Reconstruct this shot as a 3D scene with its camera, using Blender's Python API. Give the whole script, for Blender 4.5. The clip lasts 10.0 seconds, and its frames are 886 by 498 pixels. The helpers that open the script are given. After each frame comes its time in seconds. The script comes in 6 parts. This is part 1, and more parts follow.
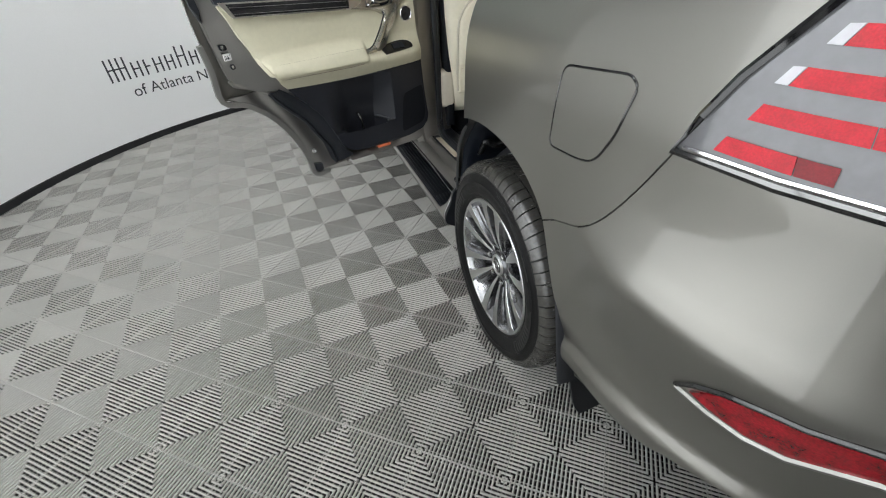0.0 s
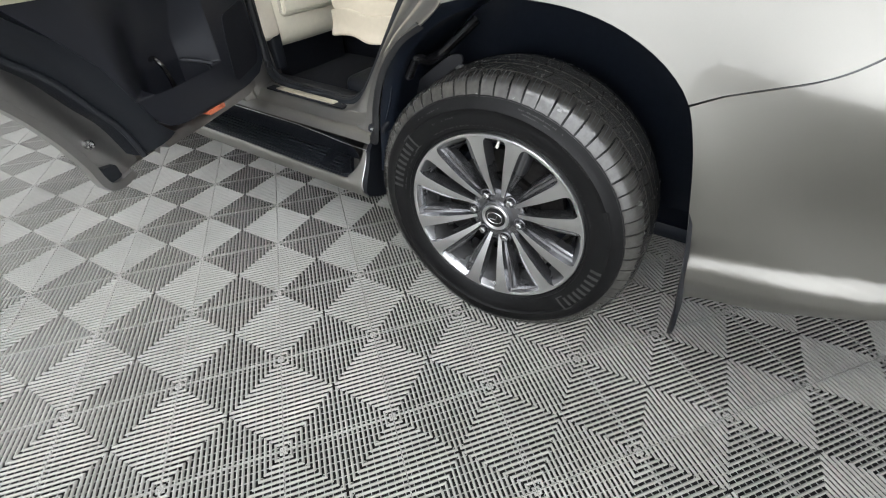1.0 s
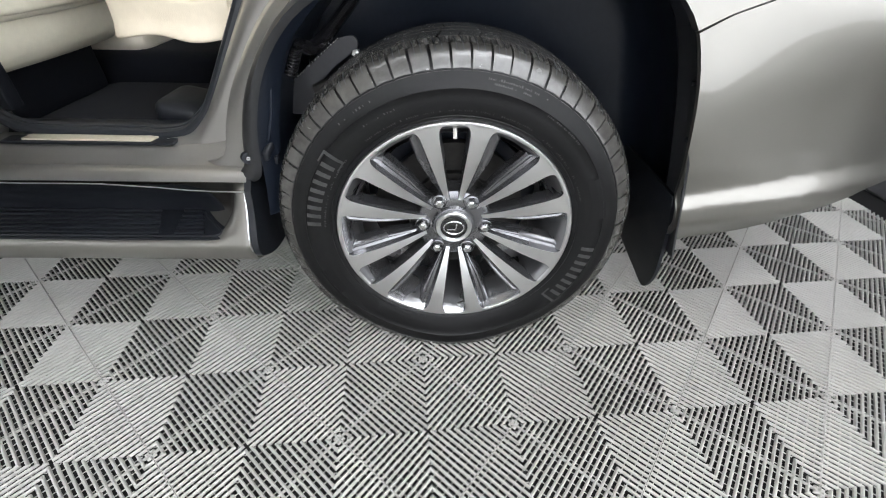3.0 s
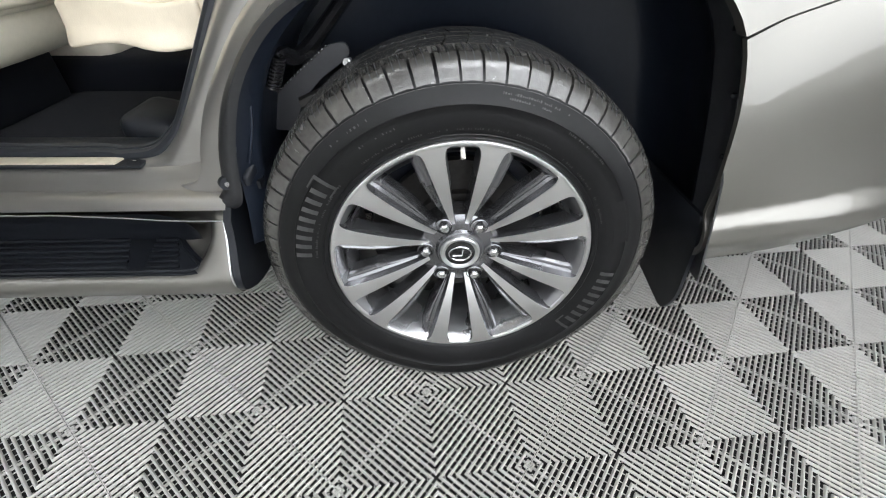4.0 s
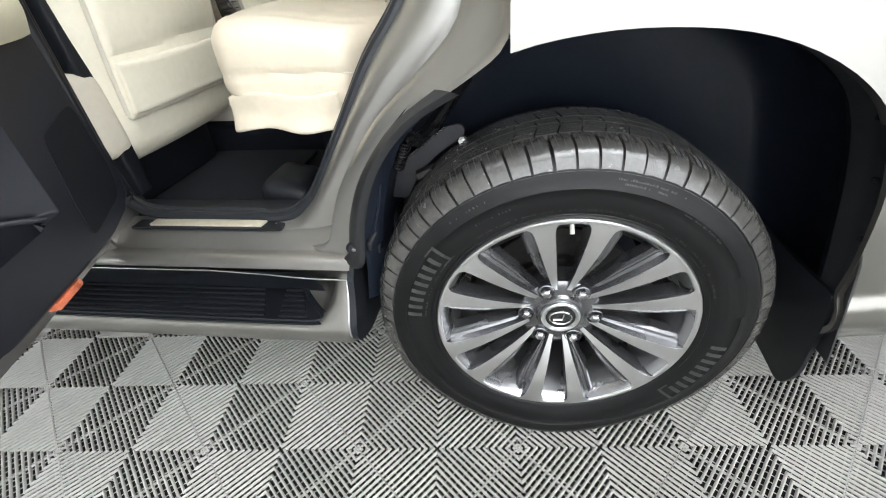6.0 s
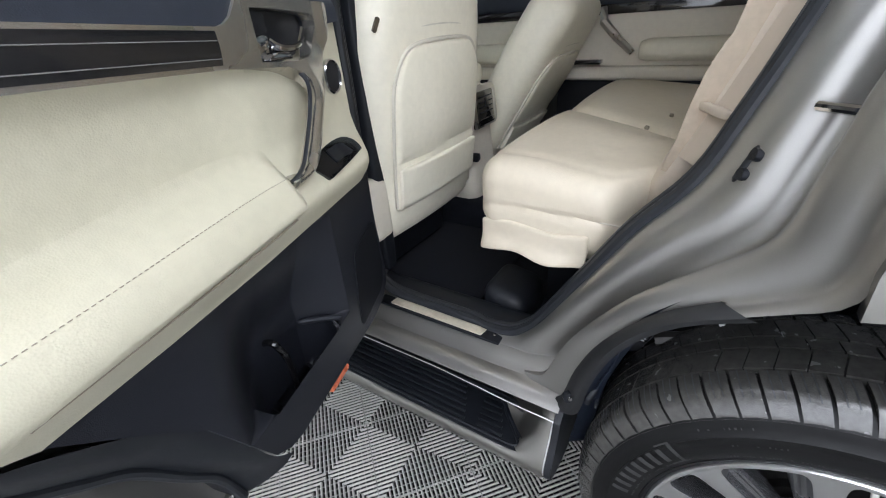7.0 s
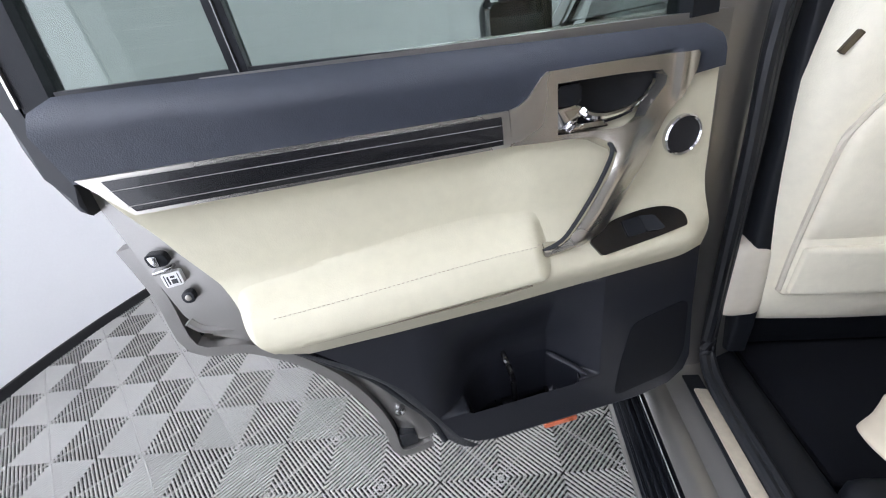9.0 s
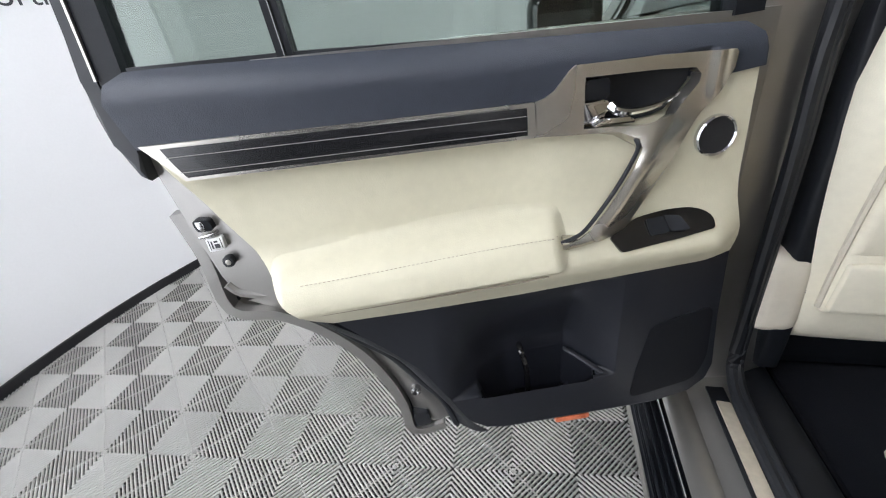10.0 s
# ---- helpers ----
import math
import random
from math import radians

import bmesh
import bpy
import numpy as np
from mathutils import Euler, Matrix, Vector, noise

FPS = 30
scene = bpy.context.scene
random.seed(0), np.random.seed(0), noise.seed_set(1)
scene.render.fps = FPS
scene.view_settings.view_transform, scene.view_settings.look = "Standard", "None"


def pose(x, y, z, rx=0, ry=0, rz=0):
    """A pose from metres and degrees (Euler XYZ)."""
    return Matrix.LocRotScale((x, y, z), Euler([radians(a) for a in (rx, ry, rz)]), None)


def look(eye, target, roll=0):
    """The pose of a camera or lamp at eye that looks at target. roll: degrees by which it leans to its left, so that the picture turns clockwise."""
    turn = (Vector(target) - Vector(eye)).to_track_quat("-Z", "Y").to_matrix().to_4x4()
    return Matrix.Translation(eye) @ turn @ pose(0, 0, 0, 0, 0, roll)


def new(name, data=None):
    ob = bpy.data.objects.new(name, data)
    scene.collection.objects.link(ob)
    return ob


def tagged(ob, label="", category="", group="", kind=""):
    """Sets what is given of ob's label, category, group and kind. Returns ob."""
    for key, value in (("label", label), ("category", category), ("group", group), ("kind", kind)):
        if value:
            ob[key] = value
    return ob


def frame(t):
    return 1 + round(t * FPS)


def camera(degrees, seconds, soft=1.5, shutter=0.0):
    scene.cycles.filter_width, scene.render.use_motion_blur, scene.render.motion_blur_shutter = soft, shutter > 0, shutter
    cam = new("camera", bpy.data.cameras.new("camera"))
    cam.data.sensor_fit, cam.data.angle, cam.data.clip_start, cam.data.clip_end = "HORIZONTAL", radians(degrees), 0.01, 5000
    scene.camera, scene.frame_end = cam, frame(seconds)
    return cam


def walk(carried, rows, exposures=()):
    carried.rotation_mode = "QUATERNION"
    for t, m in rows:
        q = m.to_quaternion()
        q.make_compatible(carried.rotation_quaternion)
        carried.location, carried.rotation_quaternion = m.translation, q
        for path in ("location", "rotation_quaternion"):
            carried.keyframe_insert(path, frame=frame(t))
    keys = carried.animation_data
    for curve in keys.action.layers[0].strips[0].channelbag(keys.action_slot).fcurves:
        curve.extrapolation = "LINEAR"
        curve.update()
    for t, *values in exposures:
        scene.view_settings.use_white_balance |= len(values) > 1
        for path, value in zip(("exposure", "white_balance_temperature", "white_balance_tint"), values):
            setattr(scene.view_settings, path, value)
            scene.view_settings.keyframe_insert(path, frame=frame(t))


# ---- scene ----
cam = camera(95.2, 10.0, soft=1.1)
PATH = [
    (0, (-0.553, -1.06, 1.299), (-0.056, 0.49, 0.136), -3.4),
    (0.5, (-0.79, -0.69, 1.189), (0.111, 0.562, -0.083), -2.9),
    (1, (-0.844, -0.362, 1.055), (0.416, 0.445, -0.271), -1.0),
    (1.5, (-0.829, -0.141, 0.978), (0.608, 0.269, -0.351), 0.7),
    (2, (-0.804, -0.018, 0.929), (0.727, 0.105, -0.352), 1.7),
    (2.5, (-0.778, 0.019, 0.902), (0.791, 0.026, -0.339), 1.5),
    (4, (-0.645, 0.072, 0.893), (0.914, -0.018, -0.356), 1.2),
    (4.5, (-0.544, 0.073, 0.863), (1.025, -0.037, -0.373), 0.5),
    (5, (-0.517, 0.063, 0.847), (1.064, -0.036, -0.374), -0.2),
    (6.3, (-0.662, 0.199, 1.07), (0.942, 0.656, -0.034), -4.7),
    (6.5, (-0.665, 0.241, 1.129), (0.91, 0.858, 0.062), -4.8),
    (7, (-0.576, 0.299, 1.188), (0.867, 1.285, 0.217), -4.3),
    (7.5, (-0.466, 0.34, 1.227), (0.55, 1.775, 0.275), -6.0),
    (8, (-0.419, 0.371, 1.272), (0.076, 2.043, 0.292), -7.6),
    (8.5, (-0.348, 0.347, 1.296), (-0.343, 2.09, 0.315), -9.2),
    (9, (-0.292, 0.274, 1.307), (-0.607, 1.993, 0.334), -9.7),
    (9.5, (-0.266, 0.25, 1.302), (-0.719, 1.94, 0.334), -9.0),
    (10, (-0.265, 0.25, 1.3), (-0.758, 1.931, 0.335), -8.3),
]
EXPOSURE = [(0.0, 0.12, 6550, 9), (0.5, 0.22, 6500, 10), (1.0, 0.58, 6450, 11), (1.5, 0.72, 6440, 12), (2.5, 0.92, 6430, 12), (4.0, 0.98, 6430, 11), (4.5, 1.13, 6430, 10), (5.2, 1.20, 6430, 10), (6.5, 0.94, 6480, 10), (7.0, 0.57, 6080, 14), (7.5, 0.47, 6060, 18), (8.0, 0.66, 5980, 18), (9.0, 0.66, 6050, 17), (10.0, 0.62, 6300, 14)]
walk(cam, [(t, look(eye, target, roll)) for t, eye, target, roll in PATH], EXPOSURE)

# ---- world and light ----
BOOTH = (0.38, 1.388)
BOOTH_R, BOOTH_H = 3.21, 3.1
world = bpy.data.worlds.new("booth world")
scene.world = world
world.use_nodes = True
world.node_tree.nodes["Background"].inputs["Color"].default_value = (0.9, 0.95, 1.0, 1)
world.node_tree.nodes["Background"].inputs["Strength"].default_value = 0.02
LAMP_POWER = 6.4  # emission of the ceiling panels
PANELS = [(-1.0, -0.9), (-1.6, -0.1), (0.4, -1.15), (-0.5, 1.9), (0.2, 3.4), (2.2, -0.3), (2.4, 1.4), (2.0, 2.9), (0.4, 1.4)]
BANKS = [(201, 1.55, 1.5), (229.5, 1.55, 1.55)]  # upright light banks: angle on the wall, width, emission

# ---- helpers of this scene ----
TAU = 2 * math.pi


def lerp(a, b, k):
    return a + (b - a) * k


def sm(x, a, b):
    k = min(max((x - a) / (b - a), 0.0), 1.0)
    return k * k * (3 - 2 * k)


def table(points):
    """A smooth curve through (x, y) pairs."""
    xs, ys = [p[0] for p in points], [p[1] for p in points]

    def f(x):
        if x <= xs[0]:
            return ys[0]
        for i in range(len(xs) - 1):
            if x <= xs[i + 1]:
                h = xs[i + 1] - xs[i]
                k = (x - xs[i]) / h
                d0 = (ys[i + 1] - ys[i - 1]) / (xs[i + 1] - xs[i - 1]) if i else (ys[1] - ys[0]) / h
                d1 = (ys[i + 2] - ys[i]) / (xs[i + 2] - xs[i]) if i + 2 < len(xs) else (ys[i + 1] - ys[i]) / h
                k2, k3 = k * k, k * k * k
                return (2 * k3 - 3 * k2 + 1) * ys[i] + (k3 - 2 * k2 + k) * h * d0 + (3 * k2 - 2 * k3) * ys[i + 1] + (k3 - k2) * h * d1
        return ys[-1]
    return f


def smooth_loop(points, per=5, closed=True):
    """A Catmull-Rom curve through points of any dimension."""
    pts = [Vector(p) for p in points]
    n, out = len(pts), []
    for i in range(n if closed else n - 1):
        a, b, c, d = (pts[(i + j) % n] if closed else pts[min(max(i + j, 0), n - 1)] for j in (-1, 0, 1, 2))
        for k in range(per):
            t = k / per
            out.append(0.5 * (2 * b + (c - a) * t + (2 * a - 5 * b + 4 * c - d) * t * t + (3 * b - a - 3 * c + d) * t ** 3))
    if not closed:
        out.append(pts[-1])
    return out


def rounded(points, radius, seg=4):
    """A closed 2D outline with its corners rounded. radius: one for all, or one a corner."""
    out, n = [], len(points)
    for i, p in enumerate(points):
        r = radius[i] if isinstance(radius, (list, tuple)) else radius
        p, a, b = Vector(p), Vector(points[i - 1]), Vector(points[(i + 1) % n])
        if r <= 0:
            out.append(tuple(p))
            continue
        da, db = (a - p), (b - p)
        r1, r2 = min(r, da.length * 0.48), min(r, db.length * 0.48)
        s, e = p + da.normalized() * r1, p + db.normalized() * r2
        for k in range(seg + 1):
            t = k / seg
            out.append(tuple((1 - t) ** 2 * s + 2 * t * (1 - t) * p + t * t * e))
    return out


def mesh_of(bm, name, smooth=True, angle=35):
    bmesh.ops.recalc_face_normals(bm, faces=bm.faces)
    me = bpy.data.meshes.new(name)
    if smooth:
        for f in bm.faces:
            f.smooth = True
        lim = radians(angle)
        for e in bm.edges:
            if len(e.link_faces) == 2 and e.calc_face_angle(0) > lim:
                e.smooth = False
    bm.to_mesh(me)
    bm.free()
    return me


def place(name, me, material, parent=None, label=""):
    if material is not None:
        me.materials.append(material)
    ob = new(name, me)
    if parent is not None:
        ob.parent = parent
    if label:
        ob["label"] = label
    return ob


def part(name, bm, material, parent=None, label="", smooth=True, angle=35):
    """One mesh object out of a bmesh."""
    return place(name, mesh_of(bm, name, smooth, angle), material, parent, label)


def thing(name, label, category, m=None, group="", kind=""):
    """An Empty that holds the parts of one thing."""
    ob = new(name)
    ob.empty_display_size = 0.1
    if m is not None:
        ob.matrix_basis = m
    return tagged(ob, label, category, group, kind)


def add_box(bm, c, s, bevel=0.0, seg=2, m=None):
    """A box at centre c with sizes s and rounded edges."""
    r = bmesh.ops.create_cube(bm, size=1.0)
    vs = r["verts"]
    mm = Matrix.Translation(c) @ Matrix.Diagonal((*s, 1))
    if m is not None:
        mm = m @ mm
    bmesh.ops.transform(bm, matrix=mm, verts=vs)
    if bevel > 0:
        es = list({e for v in vs for e in v.link_edges})
        bmesh.ops.bevel(bm, geom=es, offset=bevel, segments=seg, profile=0.6, affect="EDGES")
    return bm


def box(c, s, bevel=0.0, seg=2, m=None):
    return add_box(bmesh.new(), c, s, bevel, seg, m)


def add_prism(bm, outline, to3d, a, b, bevel=0.0, seg=2):
    """An outline pushed from depth a to depth b; to3d(u, v, w) gives the place."""
    va = [bm.verts.new(to3d(u, v, a)) for u, v in outline]
    vb = [bm.verts.new(to3d(u, v, b)) for u, v in outline]
    n = len(outline)
    fa, fb = bm.faces.new(va), bm.faces.new(list(reversed(vb)))
    for i in range(n):
        bm.faces.new((va[i], vb[i], vb[(i + 1) % n], va[(i + 1) % n]))
    if bevel > 0:
        bmesh.ops.bevel(bm, geom=list(set(fb.edges)), offset=bevel, segments=seg, profile=0.6, affect="EDGES")
    return bm


def prism(outline, to3d, a, b, bevel=0.0, seg=2):
    return add_prism(bmesh.new(), outline, to3d, a, b, bevel, seg)


def add_lathe(bm, profile, axis_to3d, n=64, closed=False):
    """A profile of (along, radius) turned round an axis; axis_to3d(along, radius, angle) gives the place."""
    rings = []
    for k in range(n):
        a = TAU * k / n
        rings.append([bm.verts.new(axis_to3d(p, r, a)) for p, r in profile])
    m = len(profile)
    for k in range(n):
        A, B = rings[k], rings[(k + 1) % n]
        for i in range(m if closed else m - 1):
            j = (i + 1) % m
            bm.faces.new((A[i], A[j], B[j], B[i]))
    return bm


def tube(points, radius, n=8, caps=True, closed=False):
    """A round bar along points; radius: one or one a point."""
    bm, rings = bmesh.new(), []
    pts = [Vector(p) for p in points]
    up = Vector((0.13, 0.21, 0.97)).normalized()
    for i, p in enumerate(pts):
        q = pts[(i + 1) % len(pts)] if closed else pts[min(i + 1, len(pts) - 1)]
        o = pts[i - 1] if closed else pts[max(i - 1, 0)]
        t = (q - o).normalized()
        u = t.cross(up)
        u = u.normalized() if u.length > 1e-4 else t.orthogonal().normalized()
        w = u.cross(t)
        r = radius[i] if isinstance(radius, (list, tuple)) else radius
        rings.append([bm.verts.new(p + (u * math.cos(TAU * k / n) + w * math.sin(TAU * k / n)) * r) for k in range(n)])
    m = len(rings)
    for i in range(m if closed else m - 1):
        A, B = rings[i], rings[(i + 1) % m]
        for k in range(n):
            bm.faces.new((A[k], A[(k + 1) % n], B[(k + 1) % n], B[k]))
    if caps and not closed:
        bm.faces.new(list(reversed(rings[0])))
        bm.faces.new(rings[-1])
    return bm


def sweep(points, section, up=(0, 0, 1), closed=False):
    """A flat section of (side, up) pairs carried along points."""
    bm, rings = bmesh.new(), []
    pts = [Vector(p) for p in points]
    up = Vector(up)
    for i, p in enumerate(pts):
        q = pts[(i + 1) % len(pts)] if closed else pts[min(i + 1, len(pts) - 1)]
        o = pts[i - 1] if closed else pts[max(i - 1, 0)]
        t = (q - o).normalized()
        u = t.cross(up).normalized()
        w = u.cross(t)
        rings.append([bm.verts.new(p + u * a + w * b) for a, b in section])
    n, m = len(section), len(rings)
    for i in range(m if closed else m - 1):
        A, B = rings[i], rings[(i + 1) % m]
        for k in range(n):
            bm.faces.new((A[k], A[(k + 1) % n], B[(k + 1) % n], B[k]))
    if not closed:
        bm.faces.new(list(reversed(rings[0])))
        bm.faces.new(rings[-1])
    return bm


def skin(name, outline, surf, thick, material, parent=None, label="", step=0.04, out=None, flange=None):
    """A sheet-metal panel: an outline in (u, v), cut into small cells, laid on the surface surf(u, v) and folded inward along its edges.
    out: a point on the outer side, as a direction."""
    bm = bmesh.new()
    lots = outline if isinstance(outline[0][0], (list, tuple)) else [outline]
    for lot in lots:
        bm.faces.new([bm.verts.new((u, v, 0)) for u, v in lot])
    bmesh.ops.remove_doubles(bm, verts=bm.verts[:], dist=1e-5)
    bmesh.ops.triangulate(bm, faces=bm.faces[:])
    us, vs = [p[0] for lot in lots for p in lot], [p[1] for lot in lots for p in lot]
    for lo, hi, no in ((min(us), max(us), (1, 0, 0)), (min(vs), max(vs), (0, 1, 0))):
        k = math.floor(lo / step) + 1
        while k * step < hi - 1e-5:
            co = Vector(no) * (k * step)
            bmesh.ops.bisect_plane(bm, geom=bm.verts[:] + bm.edges[:] + bm.faces[:], plane_co=co, plane_no=no, dist=1e-6)
            k += 1
    bmesh.ops.dissolve_degenerate(bm, dist=1e-5, edges=bm.edges[:])
    bm.verts.ensure_lookup_table()
    e, places, normals = 1e-3, [], []
    for i, v in enumerate(bm.verts):
        v.index = i
        u, w = v.co.x, v.co.y
        p = Vector(surf(u, w))
        nn = (Vector(surf(u + e, w)) - Vector(surf(u - e, w))).cross(Vector(surf(u, w + e)) - Vector(surf(u, w - e))).normalized()
        if out is not None and nn.dot(Vector(out)) < 0:
            nn = -nn
        places.append(p)
        normals.append(nn)
    faces = []
    for f in bm.faces:
        ids = [v.index for v in f.verts]
        a, b, c = (places[k] for k in ids[:3])
        if (b - a).cross(c - a).dot(normals[ids[0]]) < 0:
            ids.reverse()
        faces.append(ids)
    top = len(faces)
    verts, low = list(places), {}
    fl = thick if flange is None else flange
    # the fold: outward faces of the edge, then down the thickness
    for ed in bm.edges:
        if len(ed.link_faces) == 1:
            ids = []
            for v in ed.verts:
                for tag, off in (("t", 0.0), ("b", fl)):
                    key = (v.index, tag)
                    if key not in low:
                        low[key] = len(verts)
                        verts.append(places[v.index] - normals[v.index] * off)
                    ids.append(low[key])
            faces.append([ids[0], ids[1], ids[3], ids[2]])
    bm.free()
    me = bpy.data.meshes.new(name)
    me.from_pydata([tuple(v) for v in verts], [], faces)
    loops = []
    for k, ids in enumerate(faces):
        loops += [tuple(normals[i]) for i in ids] if k < top else [(0, 0, 0)] * len(ids)
    for p in me.polygons:
        p.use_smooth = True
    me.normals_split_custom_set(loops)
    return place(name, me, material, parent, label)


# ---- materials ----
def mat(name, base, rough=0.5, metal=0.0, coat=0.0, var=0.08, scale=6.0, bump=0.0, bump_scale=300.0, fine=90.0, spec=0.5, dust=0.0, aniso=0.0, sheen=0.0):
    """A surface with variation at two scales, in its own coordinates of metres."""
    m = bpy.data.materials.new(name)
    m.use_nodes = True
    nt = m.node_tree
    bs = nt.nodes["Principled BSDF"]
    tc = nt.nodes.new("ShaderNodeTexCoord")
    n1 = nt.nodes.new("ShaderNodeTexNoise")
    n1.inputs["Scale"].default_value, n1.inputs["Detail"].default_value = scale, 4
    n2 = nt.nodes.new("ShaderNodeTexNoise")
    n2.inputs["Scale"].default_value, n2.inputs["Detail"].default_value = fine, 3
    nt.links.new(tc.outputs["Object"], n1.inputs["Vector"])
    nt.links.new(tc.outputs["Object"], n2.inputs["Vector"])
    add = nt.nodes.new("ShaderNodeMath")
    add.operation = "ADD"
    nt.links.new(n1.outputs["Fac"], add.inputs[0])
    nt.links.new(n2.outputs["Fac"], add.inputs[1])
    rng = nt.nodes.new("ShaderNodeMapRange")
    rng.inputs["From Min"].default_value, rng.inputs["From Max"].default_value = 0.6, 1.4
    rng.inputs["To Min"].default_value, rng.inputs["To Max"].default_value = 1 - var, 1 + var
    nt.links.new(add.outputs[0], rng.inputs["Value"])
    mul = nt.nodes.new("ShaderNodeVectorMath")
    mul.operation = "SCALE"
    mul.inputs[0].default_value = base
    nt.links.new(rng.outputs[0], mul.inputs["Scale"])
    nt.links.new(mul.outputs[0], bs.inputs["Base Color"])
    r2 = nt.nodes.new("ShaderNodeMapRange")
    r2.inputs["From Min"].default_value, r2.inputs["From Max"].default_value = 0.3, 0.7
    r2.inputs["To Min"].default_value, r2.inputs["To Max"].default_value = max(rough - 0.06, 0.0) if rough > 0.08 else rough, min(rough + 0.06, 1) if rough > 0.08 else rough
    nt.links.new(n1.outputs["Fac"], r2.inputs["Value"])
    nt.links.new(r2.outputs[0], bs.inputs["Roughness"])
    bs.inputs["Metallic"].default_value = metal
    bs.inputs["Specular IOR Level"].default_value = spec
    bs.inputs["Coat Weight"].default_value = coat
    bs.inputs["Coat Roughness"].default_value = 0.04
    if sheen:
        bs.inputs["Sheen Weight"].default_value = sheen
    if bump > 0:
        n3 = nt.nodes.new("ShaderNodeTexNoise")
        n3.inputs["Scale"].default_value, n3.inputs["Detail"].default_value = bump_scale, 2
        nt.links.new(tc.outputs["Object"], n3.inputs["Vector"])
        b = nt.nodes.new("ShaderNodeBump")
        b.inputs["Strength"].default_value, b.inputs["Distance"].default_value = bump, 0.001
        nt.links.new(n3.outputs["Fac"], b.inputs["Height"])
        nt.links.new(b.outputs["Normal"], bs.inputs["Normal"])
    return m


def leather(name, base, rough=0.42, grain=420.0, bump=0.25, var=0.05):
    """Grained hide: cells and a slow unevenness."""
    m = mat(name, base, rough, var=var, scale=5.0, fine=60.0, bump=0.0)
    nt = m.node_tree
    bs = nt.nodes["Principled BSDF"]
    tc = next(n for n in nt.nodes if n.type == "TEX_COORD")
    vo = nt.nodes.new("ShaderNodeTexVoronoi")
    vo.inputs["Scale"].default_value = grain
    nt.links.new(tc.outputs["Object"], vo.inputs["Vector"])
    no = nt.nodes.new("ShaderNodeTexNoise")
    no.inputs["Scale"].default_value = 22.0
    nt.links.new(tc.outputs["Object"], no.inputs["Vector"])
    b1 = nt.nodes.new("ShaderNodeBump")
    b1.inputs["Strength"].default_value, b1.inputs["Distance"].default_value = bump, 0.0008
    nt.links.new(vo.outputs["Distance"], b1.inputs["Height"])
    b2 = nt.nodes.new("ShaderNodeBump")
    b2.inputs["Strength"].default_value, b2.inputs["Distance"].default_value = 0.25, 0.006
    nt.links.new(no.outputs["Fac"], b2.inputs["Height"])
    nt.links.new(b1.outputs["Normal"], b2.inputs["Normal"])
    nt.links.new(b2.outputs["Normal"], bs.inputs["Normal"])
    return m


def emitter(name, colour, strength):
    m = bpy.data.materials.new(name)
    m.use_nodes = True
    bs = m.node_tree.nodes["Principled BSDF"]
    bs.inputs["Base Color"].default_value = (*colour, 1)
    bs.inputs["Emission Color"].default_value = (*colour, 1)
    bs.inputs["Emission Strength"].default_value = strength
    return m


def glass(name, tint, rough=0.0):
    """Thin tinted glazing: clear with a mirror sheen."""
    m = bpy.data.materials.new(name)
    m.use_nodes = True
    nt = m.node_tree
    nt.nodes.remove(nt.nodes["Principled BSDF"])
    tr, gl, mx, fr = (nt.nodes.new(k) for k in ("ShaderNodeBsdfTransparent", "ShaderNodeBsdfGlossy", "ShaderNodeMixShader", "ShaderNodeFresnel"))
    tr.inputs["Color"].default_value = (*tint, 1)
    gl.inputs["Roughness"].default_value = rough
    fr.inputs["IOR"].default_value = 1.5
    nt.links.new(fr.outputs[0], mx.inputs[0])
    nt.links.new(tr.outputs[0], mx.inputs[1])
    nt.links.new(gl.outputs[0], mx.inputs[2])
    nt.links.new(mx.outputs[0], nt.nodes["Material Output"].inputs["Surface"])
    return m


def lens_mat(name, colour, rough=0.12):
    m = mat(name, colour, rough, var=0.3, scale=45, fine=420, coat=0.25, spec=0.3)
    m.node_tree.nodes["Principled BSDF"].inputs["Transmission Weight"].default_value = 0.0
    return m


PAINT = mat("greige metallic paint", (0.275, 0.265, 0.243), 0.42, metal=0.9, coat=1.0, var=0.03, scale=1.5, bump=0.05, bump_scale=1800, fine=900)
JAMB_PAINT = mat("jamb metallic paint", (0.36, 0.35, 0.33), 0.38, metal=0.85, coat=0.5, var=0.04, scale=4, fine=700)
SHELL_PAINT = mat("door shell paint", (0.33, 0.32, 0.305), 0.38, metal=0.8, coat=0.3, var=0.05, scale=5, fine=700)
BLACK = mat("grained black plastic", (0.009, 0.0105, 0.014), 0.46, spec=0.30, var=0.15, bump=0.35, bump_scale=900)
PANEL_BLACK = mat("grained dark door plastic", (0.0135, 0.0150, 0.0205), 0.40, spec=0.42, var=0.12, bump=0.3, bump_scale=900)
LINER = mat("wheel liner plastic", (0.0080, 0.0112, 0.0185), 0.36, spec=0.32, var=0.2, scale=9, bump=0.2, bump_scale=400)
FLAP_RUBBER = mat("mud flap plastic", (0.0075, 0.009, 0.0125), 0.45, var=0.15, bump=0.2, bump_scale=400)
ARCH_RUBBER = mat("arch lip plastic", (0.022, 0.023, 0.027), 0.42, var=0.12)
RUBBER = mat("seal rubber", (0.014, 0.016, 0.020), 0.45, var=0.12)
